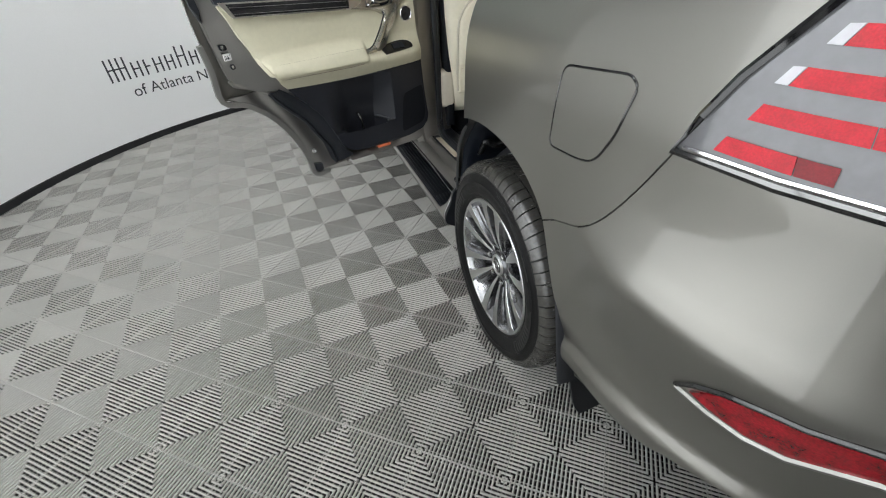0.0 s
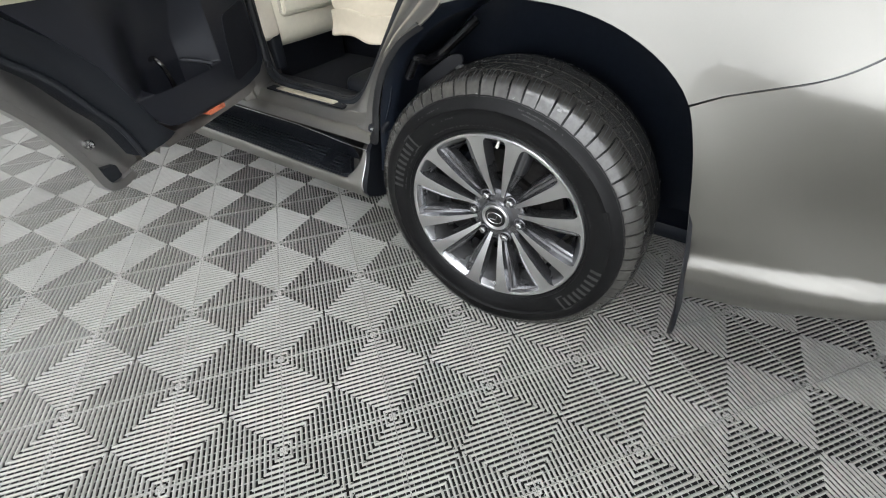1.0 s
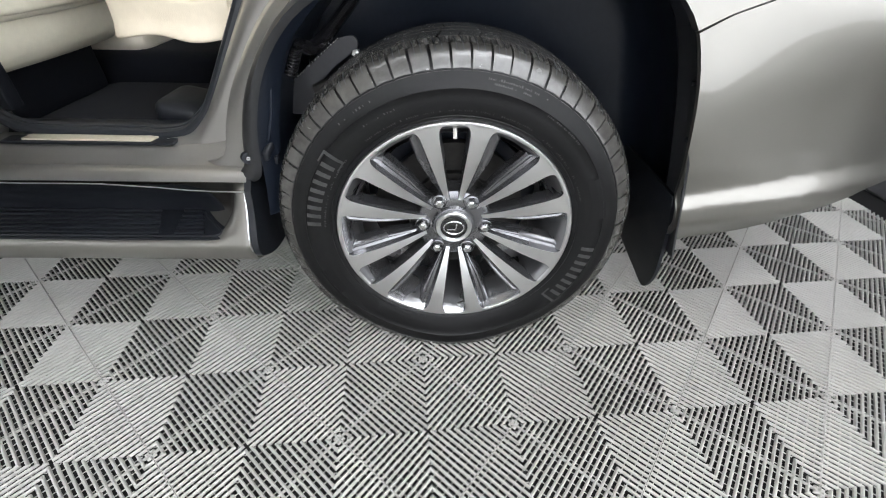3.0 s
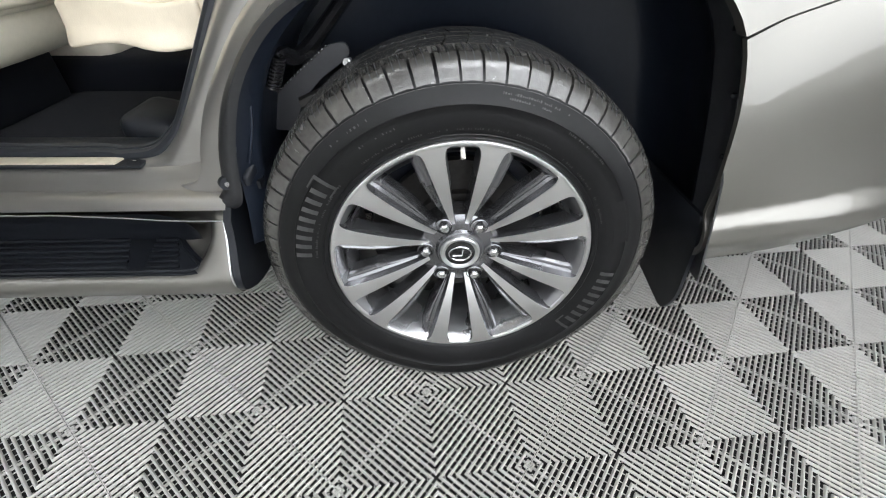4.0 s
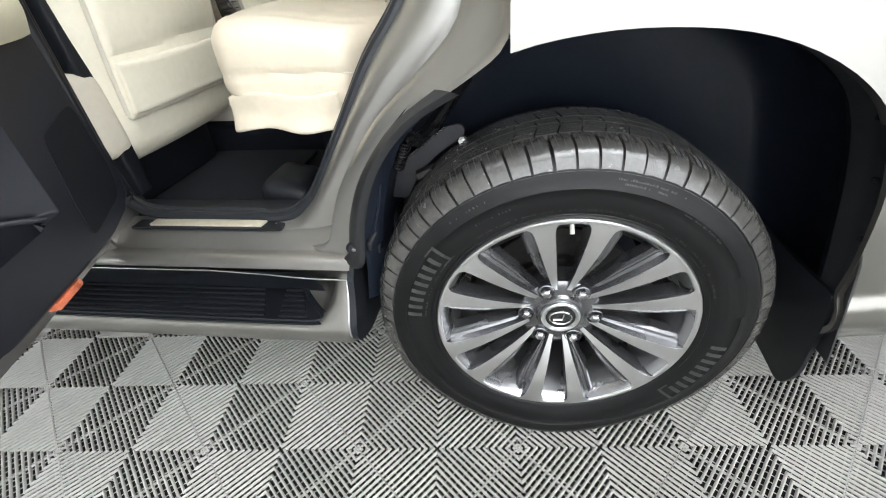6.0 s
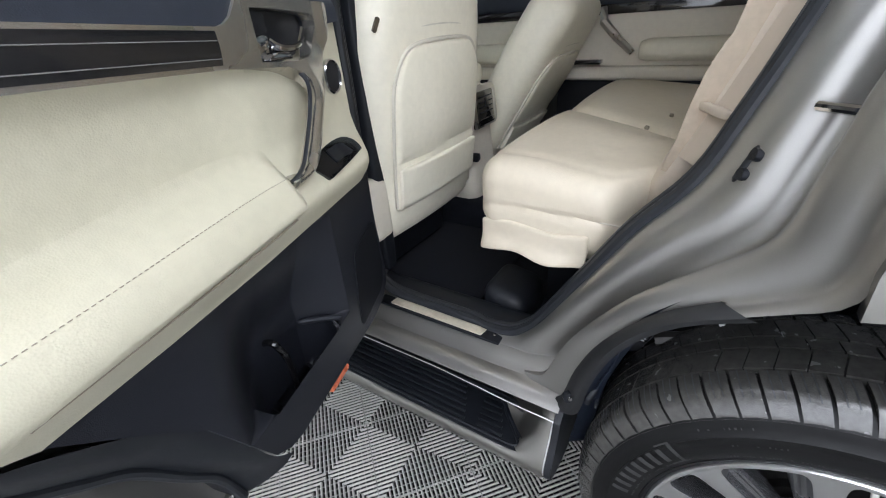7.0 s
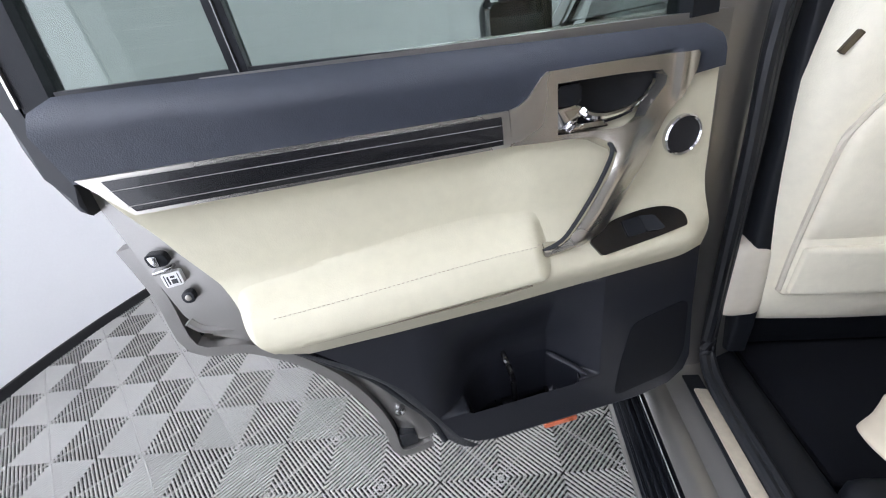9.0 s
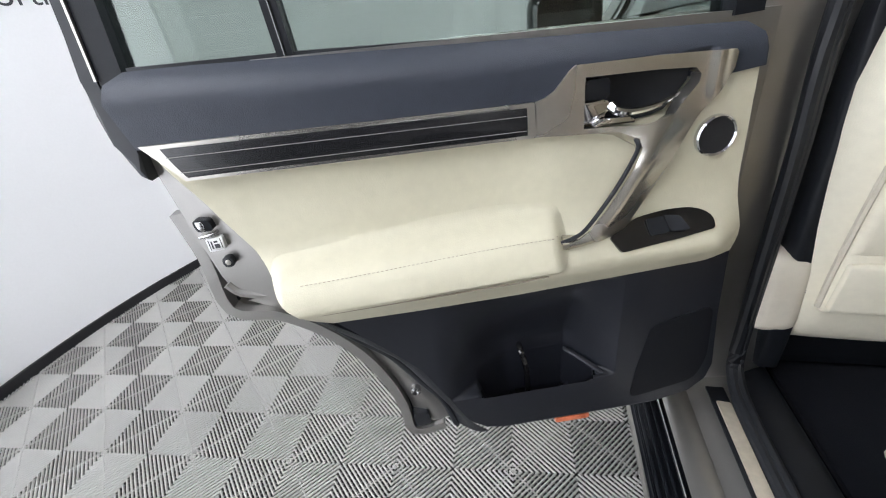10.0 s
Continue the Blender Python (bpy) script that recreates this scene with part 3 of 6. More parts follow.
rail = [(0.17, -0.95, 1.80), (0.16, -0.4, 1.85), (0.16, 0.5, 1.875), (0.17, 1.2, 1.865), (0.21, 1.75, 1.80)]
ruled("roof", rail, mir(rail), PAINT, 12, 0.05)
hood = [(0.02, 2.35, 1.17), (0.05, 2.8, 1.12), (0.12, 3.3, 1.03), (0.22, 3.58, 0.92)]
ruled("bonnet", hood, mir(hood), PAINT, 10, 0.05)
nose = [(0.24, 3.60, 0.90), (0.26, 3.64, 0.7), (0.22, 3.62, 0.35)]
ruled("front_bumper", nose, mir(nose), PAINT, 8)
gate = [(0.38, -1.14, 1.0), (0.36, -1.16, 1.2), (0.32, -1.12, 1.34)]
ruled("tailgate", gate, mir(gate), PAINT, 8)
ruled("rear_window", [(0.34, -1.12, 1.36), (0.22, -0.97, 1.79)], mir([(0.34, -1.12, 1.36), (0.22, -0.97, 1.79)]), PANE_DARK, 4, thick=0.004)
ruled("windscreen", [(0.10, 2.33, 1.18), (0.22, 1.77, 1.80)], mir([(0.10, 2.33, 1.18), (0.22, 1.77, 1.80)]), PANE_CLEAR, 6, thick=0.004)


def greenhouse(left):
    """Pillars and side glass above the belt."""
    s = body if left else body_r
    out = (-1, 0, 0) if left else (1, 0, 0)
    A = dict(step=0.06, out=out)
    skin("quarter_glass", rounded([(-0.16, 1.335), (-0.74, 1.345), (-0.66, 1.70), (-0.20, 1.72)], 0.03), shifted(s, -0.006), 0.004, PANE_DARK, CAR, **A)
    skin("rear_pillar", [(-0.74, 1.335), (-0.97, 1.335), (-0.95, 1.80), (-0.60, 1.83), (-0.66, 1.70)], s, 0.03, PAINT, CAR, **A)
    skin("middle_pillar", [(0.058, 1.315), (-0.16, 1.325), (-0.20, 1.72), (-0.66, 1.70), (-0.60, 1.83), (-0.05, 1.85), (-0.03, 1.74), (0.03, 1.5)], s, 0.03, PAINT, CAR, **A)
    skin("front_door_glass", rounded([(1.09, 1.285), (1.93, 1.245), (1.62, 1.70), (1.10, 1.745)], 0.02), shifted(s, -0.012), 0.004, PANE_CLEAR, CAR, **A)
    skin("front_door_frame", [(1.03, 1.275), (1.09, 1.285), (1.10, 1.745), (1.62, 1.70), (1.93, 1.245), (2.0, 1.235), (1.68, 1.76), (1.45, 1.80), (1.03, 1.83)], shifted(s, -0.004), 0.03, GLOSS_BLACK, CAR, **A)
    skin("windscreen_pillar", [(2.02, 1.23), (2.35, 1.17), (1.74, 1.80), (1.60, 1.84), (1.45, 1.82), (1.70, 1.765)], s, 0.03, PAINT, CAR, **A)
    if not left:
        skin("rear_door_glass", rounded([(0.02, 1.33), (0.97, 1.30), (0.98, 1.745), (0.06, 1.735)], 0.02), shifted(s, -0.012), 0.004, PANE_DARK, CAR, **A)
        skin("rear_door_frame", [(-0.06, 1.31), (0.02, 1.33), (0.06, 1.735), (0.98, 1.745), (0.97, 1.30), (1.02, 1.275), (1.02, 1.83), (-0.04, 1.83)], shifted(s, -0.004), 0.03, GLOSS_BLACK, CAR, **A)


greenhouse(True)
greenhouse(False)

# wheel wells
def well(name, y0, left, stations, prof, closed, material=LINER):
    bm, rows = bmesh.new(), []
    for x, grow in stations:
        row = []
        for y, z in prof:
            d = Vector((y, z - 0.42)).normalized()
            k = min(max((y - 0.03) / 0.10, 0.0), 1.0) if x > 0.02 else 0.0
            g = lerp(grow, -0.026, k)
            row.append(bm.verts.new((x if left else 2 * XC - x, y0 + y + d.x * g, z + d.y * g)))
        rows.append(row)
    for r, q in zip(rows, rows[1:]):
        for i in range(len(r) - 1):
            bm.faces.new((r[i], r[i + 1], q[i + 1], q[i]))
    if closed:
        bm.faces.new(rows[-1])
    return part(name, bm, material, CAR, angle=60)


for left in (True, False):
    for y0 in (0.0, 2.79):
        ob = well("wheel_well_liner", y0, left, ((0.012, 0.004), (0.03, 0.010), (0.06, 0.03), (0.16, 0.035), (0.25, 0.02), (0.27, -0.02)), ROUND[2:], True)
        ob["label"] = "blue-black plastic wheel arch liner"
        lip = [p for p in ROUND if p[0] <= 0.105 or y0 > 1]
        well("arch_lip", y0, left, ((-0.060, 0.001), (-0.056, 0.008), (-0.02, 0.010), (0.016, 0.006)), lip, False, ARCH_RUBBER)

# ---- wheels ----
HUB_Z = 0.371


def wheel(cy, left, full):
    """A six-stud alloy wheel with its tyre; full: every tread block as a piece."""
    sx = 1 if left else -1
    x_hub = 0.003 if left else 2 * XC - 0.003

    def W(p, r, a):
        return (x_hub - sx * p, cy + r * math.cos(a), HUB_Z + r * math.sin(a))

    def T(p, r, a):
        """A place on the tyre, which bulges and lies flat where it stands."""
        q = (a + math.pi / 2 + math.pi) % TAU - math.pi
        k = math.exp(-(q / 0.42) ** 2) * min(max((r - 0.285) / 0.055, 0.0), 1.0)
        x, y, z = W(p + (0.012 if p > -0.077 else -0.012) * k, r, a)
        return (x, y, max(z, 0.0012))

    def R(p, r, t, a):
        """A place on a spoke at the angle a: r outward from the hub, t sideways."""
        return (x_hub - sx * p, cy + r * math.cos(a) - t * math.sin(a), HUB_Z + r * math.sin(a) + t * math.cos(a))

    bm = bmesh.new()
    add_lathe(bm, [(0.0385, 0.2462), (0.032, 0.241), (0.020, 0.235), (-0.02, 0.224), (-0.15, 0.220), (-0.19, 0.240), (-0.20, 0.247), (-0.205, 0.243), (-0.16, 0.213), (-0.02, 0.216), (0.02, 0.228)], W, 72)
    wh = part("wheel", bm, mat("wheel barrel alloy", (0.42, 0.42, 0.43), 0.28, metal=0.9, var=0.06), CAR, "multi-spoke machined alloy wheel with a black tyre")
    # lip
    bm = bmesh.new()
    add_lathe(bm, [(0.034, 0.2440), (0.0392, 0.2458), (0.0404, 0.2470), (0.0412, 0.2505), (0.0408, 0.2538), (0.0385, 0.2558), (0.032, 0.2572), (0.02, 0.2565)], W, 96)
    part("rim_lip", bm, MACHINED, wh)
    # six pairs of spokes: a steep narrow pocket inside each pair, a wide sloping one between the pairs
    st = [(0.050, 0.0030, -0.006), (0.066, 0.0046, -0.001), (0.090, 0.0064, 0.008), (0.12, 0.0088, 0.0175), (0.15, 0.0114, 0.0255), (0.18, 0.0140, 0.032), (0.21, 0.0165, 0.0370), (0.228, 0.0184, 0.0392), (0.2365, 0.0205, 0.0400), (0.2420, 0.0242, 0.0404), (0.2455, 0.0305, 0.0407), (0.2478, 0.0400, 0.0409)]
    for k in range(6):
        for side in (-1, 1):
            a = radians(88.3 + 60 * k + side * 11.9)
            bm, rows = bmesh.new(), []
            for r, h, p in st:
                grow = min(max((r - 0.05) / 0.11, 0.0), 1.0) * (1.0 if r < 0.236 else 0.6)
                wide = ((0.0, -0.0010), (0.0012, -0.0035), (0.0058 * grow, -0.0125), (0.0120 * grow, -0.0148), (0.0158 * grow + 0.0003, -0.0128), (0.0190 * grow + 0.0006, -0.0135), (0.0225 * grow + 0.001, -0.019), (0.0245 * grow + 0.002, -0.042))
                steep = ((0.0, -0.0010), (0.0010, -0.0035), (0.0022, -0.016), (0.0030, -0.040))
                sec = [(h + o, d) for o, d in wide] + [(-h - o, d) for o, d in reversed(steep)]
                rows.append([bm.verts.new(R(p + d, r, side * t, a)) for t, d in sec])
            n = len(rows[0])
            for A, B in zip(rows, rows[1:]):
                for i in range(n):
                    bm.faces.new((A[i], A[(i + 1) % n], B[(i + 1) % n], B[i]))
            bm.faces.new(rows[0])
            bm.faces.new(rows[-1])
            part("spoke", bm, ALLOY_DARK, wh, angle=24)
            bm, rows = bmesh.new(), []
            for r, h, p in st[1:]:
                rows.append([bm.verts.new(R(*q, a)) for q in ((p - 0.002, r, h), (p, r, h - 0.0007), (p + 0.0003, r, 0), (p, r, -h + 0.0007), (p - 0.002, r, -h))])
            for A, B in zip(rows, rows[1:]):
                for i in range(4):
                    bm.faces.new((A[i], A[i + 1], B[i + 1], B[i]))
            bm.faces.new(rows[0])
            part("spoke_face", bm, MACHINED, wh, angle=25)
    # hub
    bm = bmesh.new()
    add_lathe(bm, [(-0.05, 0.088), (-0.006, 0.084), (-0.002, 0.078), (-0.002, 0.05), (0.004, 0.046), (0.006, 0.040), (0.004, 0.0)], W, 48)
    part("hub", bm, ALLOY_DARK, wh)
    bm = bmesh.new()
    add_lathe(bm, [(0.004, 0.041), (0.0115, 0.040), (0.014, 0.037), (0.0125, 0.032), (0.0105, 0.0305)], W, 48)
    part("cap_ring", bm, MACHINED, wh)
    bm = bmesh.new()
    add_lathe(bm, [(0.0105, 0.031), (0.012, 0.02), (0.0125, 0.001)], W, 40)
    part("cap", bm, GLOSS_BLACK, wh)
    e = [W(0.0128, 0.023 * math.hypot(math.cos(q) * 0.98, math.sin(q) * 0.74), math.atan2(math.sin(q) * 0.74, math.cos(q) * 0.98)) for q in [TAU * i / 32 for i in range(32)]]
    part("emblem", tube(e, 0.0019, 6, closed=True), CHROME, wh, "plain bright oval badge")
    part("emblem_bar", tube([W(0.0128, 0.013, radians(120)), W(0.0128, 0.006, radians(230)), W(0.0128, 0.016, radians(340))], 0.0018, 6), CHROME, wh)
    for k in range(6):
        a = radians(60 * k + 1.5)
        c = Vector(W(0, 0.0698, a))
        bm = bmesh.new()
        add_lathe(bm, [(-0.012, 0.0175), (0.003, 0.0175), (0.004, 0.0160), (-0.008, 0.0140)], lambda p, r, q: (c.x - sx * p, c.y + r * math.cos(q), c.z + r * math.sin(q)), 24)
        part("lug_seat", bm, ALLOY_DARK, wh)
        bm = bmesh.new()
        add_lathe(bm, [(-0.01, 0.0112), (0.009, 0.0112), (0.0125, 0.0095), (0.0148, 0.006), (0.0152, 0.0001)], lambda p, r, q: (c.x - sx * p, c.y + r * math.cos(q), c.z + r * math.sin(q)), 6)
        part("lug_nut", bm, STEEL, wh, angle=20)
    # valve
    part("valve", tube([W(0.004, 0.238, radians(88.6)), W(0.012, 0.232, radians(88.6)), W(0.026, 0.217, radians(88.6))], [0.005, 0.0042, 0.0042], 8), mat("pale valve cap", (0.7, 0.68, 0.62), 0.5), wh)
    # brake
    bm = bmesh.new()
    add_lathe(bm, [(-0.06, 0.05), (-0.06, 0.098), (-0.075, 0.10), (-0.075, 0.165), (-0.095, 0.165), (-0.095, 0.05)], W, 48)
    part("brake_disc", bm, IRON, wh)
    bm = bmesh.new()
    cal = [W(-0.05, r, radians(q)) for r, q in ((0.115, -28), (0.185, -26), (0.192, 0), (0.185, 28), (0.115, 26), (0.108, 0))]
    f = bm.faces.new([bm.verts.new(p) for p in cal])
    ex = bmesh.ops.extrude_face_region(bm, geom=[f])
    bmesh.ops.translate(bm, verts=[v for v in ex["geom"] if isinstance(v, bmesh.types.BMVert)], vec=(sx * 0.07, 0, 0))
    part("brake_caliper", bm, IRON, wh)
    bm = bmesh.new()
    add_lathe(bm, [(-0.11, 0.02), (-0.11, 0.19), (-0.115, 0.19), (-0.115, 0.02)], W, 40)
    part("dust_shield", bm, LINER, wh)
    # tyre
    prof = [(0.022, 0.2505), (0.034, 0.2552), (0.0400, 0.2592), (0.0425, 0.2660), (0.0412, 0.2675), (0.0460, 0.277), (0.0492, 0.289), (0.0506, 0.302), (0.0502, 0.316), (0.0510, 0.3168), (0.0496, 0.3185), (0.0472, 0.334), (0.0445, 0.3445), (0.0455, 0.3455), (0.0430, 0.350), (0.034, 0.362), (0.012, 0.373), (-0.02, 0.3755), (-0.077, 0.376)]
    full_prof = prof + [(-0.154 - p, r) for p, r in prof[::-1]]
    bm = bmesh.new()
    add_lathe(bm, full_prof, T, 160)
    part("tyre", bm, TYRE, wh, "black road tyre with ribbed shoulder blocks", angle=50)
    # tread
    def block(bm, rows, a0, a1, skew=0.0):
        """A rubber block: a section of (p, r) pairs between two angles."""
        n = len(rows)
        A, B = ([bm.verts.new(T(p, r, a + skew * (p - rows[0][0]))) for p, r in rows] for a in (a0, a1))
        for i in range(n - 1):
            bm.faces.new((A[i], A[i + 1], B[i + 1], B[i]))
        base = [(p, r - 0.013) for p, r in rows]
        A0 = [bm.verts.new(T(p, r, a0 + skew * (p - rows[0][0]))) for p, r in base]
        B0 = [bm.verts.new(T(p, r, a1 + skew * (p - rows[0][0]))) for p, r in base]
        for i in range(n - 1):
            bm.faces.new((A[i], A0[i], A0[i + 1], A[i + 1]))
            bm.faces.new((B[i], B[i + 1], B0[i + 1], B0[i]))
        bm.faces.new((A[0], B[0], B0[0], A0[0]))
        bm.faces.new((A[-1], A0[-1], B0[-1], B[-1]))

    n_b = 66
    pitch = TAU / n_b
    rnd = random.Random(4)
    shoulder = [(0.0446, 0.347), (0.0418, 0.3535), (0.0365, 0.3640), (0.031, 0.3725), (0.022, 0.3790), (0.006, 0.3835), (-0.012, 0.3855)]
    inner = [(-0.154 - p, r) for p, r in shoulder]
    ribs = [[(-0.0165, 0.3858), (-0.040, 0.3868), (-0.0605, 0.3870)], [(-0.0645, 0.387), (-0.0895, 0.387)], [(-0.0935, 0.387), (-0.114, 0.3868), (-0.1375, 0.3858)]]
    rest = bmesh.new()
    for k in range(n_b):
        a = k * pitch + rnd.uniform(-0.03, 0.03) * pitch
        gap = 0.125 * pitch
        if full:
            bm = bmesh.new()
            block(bm, shoulder, a + gap / 2, a + pitch - gap / 2, skew=0.35)
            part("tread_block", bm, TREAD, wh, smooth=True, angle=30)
        else:
            block(rest, shoulder, a + gap / 2, a + pitch - gap / 2, skew=0.35)
        for j, rb in enumerate(ribs):
            b = a + (0.35 + 0.2 * j) * pitch
            if full and j == 0:
                bm = bmesh.new()
                block(bm, rb, b + gap * 0.22, b + pitch - gap * 0.22, skew=-0.6)
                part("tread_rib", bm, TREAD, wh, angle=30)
            else:
                block(rest, rb, b + gap * 0.22, b + pitch - gap * 0.22, skew=(-0.6, 0.5, 0.6)[j])
        block(rest, inner, a + gap / 2, a + pitch - gap / 2, skew=0.35)
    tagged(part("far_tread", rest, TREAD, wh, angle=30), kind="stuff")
    if not full:
        return wh
    # fine sipes across the shoulder blocks
    bm = bmesh.new()
    for k in range(n_b):
        for j in (0.34, 0.66):
            a = (k + j) * pitch
            pts = [(p + 0.0004, r + 0.0004) for p, r in shoulder[3:]]
            for (p0, r0), (p1, r1) in zip(pts, pts[1:]):
                w = 0.0009 / 0.385
                q = [W(p0, r0, a - w + 0.35 * (p0 - 0.047)), W(p1, r1, a - w + 0.35 * (p1 - 0.047)), W(p1, r1, a + w + 0.35 * (p1 - 0.047)), W(p0, r0, a + w + 0.35 * (p0 - 0.047))]
                bm.faces.new([bm.verts.new(v) for v in q])
    tagged(part("fine_groove", bm, RUBBER, wh, smooth=False), kind="stuff")
    # raised sidewall marks: bars in place of the maker's words
    pale = mat("worn raised rubber", (0.040, 0.040, 0.040), 0.40, var=0.25, scale=60)

    def side_p(r):
        return table([(0.262, 0.0415), (0.277, 0.046), (0.289, 0.0492), (0.302, 0.0506), (0.318, 0.0498), (0.334, 0.0472), (0.345, 0.0447)])(r)

    def plate(bm, r0, r1, a0, a1, up=0.0012):
        n = max(2, int(abs(a1 - a0) / radians(2)))
        for k in range(n):
            b0, b1 = a0 + (a1 - a0) * k / n, a0 + (a1 - a0) * (k + 1) / n
            rs = [r0 + (r1 - r0) * i / 3 for i in range(4)]
            for ra, rb in zip(rs, rs[1:]):
                bm.faces.new([bm.verts.new(T(side_p(r) + up, r, q)) for r, q in ((ra, b0), (rb, b0), (rb, b1), (ra, b1))])

    for mid in (radians(21), radians(200)):
        # a worn frame with eight upright bars in it
        bm = bmesh.new()
        s0, s1 = mid - radians(18), mid + radians(18)
        for r0, r1, q0, q1 in ((0.319, 0.3220, s1 - radians(5), s1), (0.278, 0.281, s1 - radians(5), s1), (0.278, 0.3220, s1 - radians(1.3), s1)):
            plate(bm, r0, r1, q0, q1, 0.0016)
        part("maker_frame", bm, pale, wh)
        for i in range(8):
            bm = bmesh.new()
            c = s0 + (s1 - s0) * (i + 0.9) / 9.2
            plate(bm, 0.286, 0.314, c - radians(0.9), c + radians(0.9), 0.0014)
            part("maker_bar", bm, pale, wh)
    for mid, span in ((radians(161), 9), (radians(335), 7)):
        bm = bmesh.new()
        plate(bm, 0.280, 0.322, mid - radians(span), mid + radians(span), 0.0010)
        part("smooth_patch", bm, TYRE, wh)
    bm = bmesh.new()
    for r, a0, a1, dens in ((0.334, 62, 82, 34), (0.327, 68, 80, 26), (0.276, 60, 128, 70), (0.300, 112, 126, 8), (0.329, 118, 131, 7), (0.272, 20, 55, 30), (0.312, 44, 60, 18), (0.276, 140, 175, 30)):
        a0, a1 = 180 - a1, 180 - a0
        a = radians(a0)
        while a < radians(a1):
            w = radians(0.18 + 0.4 * rnd.random())
            if rnd.random() < 0.72:
                plate(bm, r, r + rnd.choice((0.0022, 0.0032, 0.0038)), a, a + w, 0.0007)
            a += w + radians((a1 - a0) / dens * 0.45)
    tagged(part("raised_print", bm, pale, wh), kind="stuff")
    return wh


wheel(0.0, True, True)
wheel(2.79, True, False)
wheel(0.0, False, False)
wheel(2.79, False, False)

# ---- the open rear door ----
DO = Vector((-0.0436, 0.8765, 0))
DD = Vector((-0.9506, -0.3100, 0))
DN = Vector((0.3100, -0.9506, 0))


def Dm(s, n, z):
    """A place on the open door: s back from the tweeter, n out of the trim, z up."""
    p = DO + DD * s + DN * n
    return (p.x, p.y, z)


DOOR_EDGE = [(-0.10, 0.545), (-0.06, 0.530), (0.20, 0.523), (0.44, 0.516), (0.505, 0.513), (0.515, 0.575), (0.535, 0.65), (0.575, 0.735), (0.635, 0.812), (0.71, 0.868), (0.785, 0.893), (0.787, 1.0), (0.797, 1.09), (0.805, 1.17), (0.808, 1.24), (0.795, 1.298), (-0.10, 1.268)]


def d_skin(name, outline, nf, thick, material, parent, label="", step=0.03):
    return skin(name, outline, lambda s, z: Dm(s, nf(s, z), z), thick, material, parent, label, step, out=tuple(DN))


def hump(x, a, b, c, d):
    """0 before a, 1 from b to c, 0 after d, smooth between."""
    k = min(max((x - a) / (b - a), 0), 1) * min(max((d - x) / (d - c), 0), 1)
    return k * k * (3 - 2 * k)


rear_door = skin("rear_door", DOOR_EDGE, lambda s, z: Dm(s, -0.078 - SIDE(z), z), 0.02, PAINT, CAR, "wide open rear door with cream and black trim", step=0.05, out=tuple(-DN))
# painted inner shell and its folded edge
INNER_EDGE = [(-0.10, 0.55), (-0.06, 0.535), (0.20, 0.528), (0.33, 0.530), (0.345, 0.58), (0.38, 0.632), (0.41, 0.70), (0.45, 0.785), (0.50, 0.845), (0.57, 0.90), (0.63, 0.912), (0.69, 0.925), (0.742, 0.942), (0.755, 0.985), (0.770, 1.09), (0.778, 1.16), (0.775, 1.22), (0.768, 1.27), (0.764, 1.298), (-0.10, 1.265)]
d_skin("inner_shell", INNER_EDGE, lambda s, z: -0.045 - 0.03 * hump(s, 0.5, 0.8, 2, 3) - 0.02 * hump(z, -1, 0, 0.6, 0.75) - 0.065 * hump(s, 0.06, 0.10, 0.36, 0.40) * hump(z, 0.555, 0.585, 0.86, 0.90), 0.055, SHELL_PAINT, rear_door, step=0.04)
edge3 = [Dm(s, -0.068 - SIDE(z) * 0.75, z) for s, z in smooth_loop(DOOR_EDGE[3:13], 4, closed=False)]
part("edge_fold", sweep(edge3, [(-0.016, -0.012), (0.004, -0.012), (0.004, 0.012), (-0.016, 0.012)], up=tuple(DN)), SHELL_PAINT, rear_door)
part("door_seal", tube([Dm(s + 0.002, -0.085 - SIDE(z) * 0.8, z - 0.004) for s, z in smooth_loop(DOOR_EDGE[4:13], 4, closed=False)], 0.006, 8), RUBBER, rear_door, "black rubber door seal")

# the trim rolls back along the arch cut to a painted flange
ROLL_IN = smooth_loop([(0.605, 0.925), (0.575, 0.905), (0.505, 0.845), (0.455, 0.785), (0.415, 0.70), (0.385, 0.632), (0.35, 0.592)], 5, closed=False)
ROLL_OUT = smooth_loop([(0.625, 0.90), (0.592, 0.855), (0.55, 0.81), (0.508, 0.765), (0.465, 0.69), (0.43, 0.63), (0.41, 0.55)], 5, closed=False)
rows = [[Dm(lerp(a[0], b[0], k), lerp(0.006, -0.060, k ** 1.6), lerp(a[1], b[1], k)) for a, b in zip(ROLL_IN, ROLL_OUT)] for k in (0, 0.25, 0.5, 0.75, 1.0)]
rows += [[Dm(b[0] + 0.004, -0.085, b[1] - 0.003) for b in ROLL_OUT], [Dm(b[0] + 0.002, -0.135, b[1]) for b in ROLL_OUT]]
bm = bmesh.new()
_g = [[bm.verts.new(p) for p in r] for r in rows]
for a, b in zip(_g, _g[1:]):
    for k in range(len(a) - 1):
        bm.faces.new((a[k], a[k + 1], b[k + 1], b[k]))
part("panel_return", bm, BLACK, rear_door, "black panel edge rolled back along the arch cut", angle=60)
part("roll_bead", tube([Dm(p[0] + 0.002, -0.058, p[1]) for p in ROLL_OUT], 0.008, 10), RUBBER, rear_door)
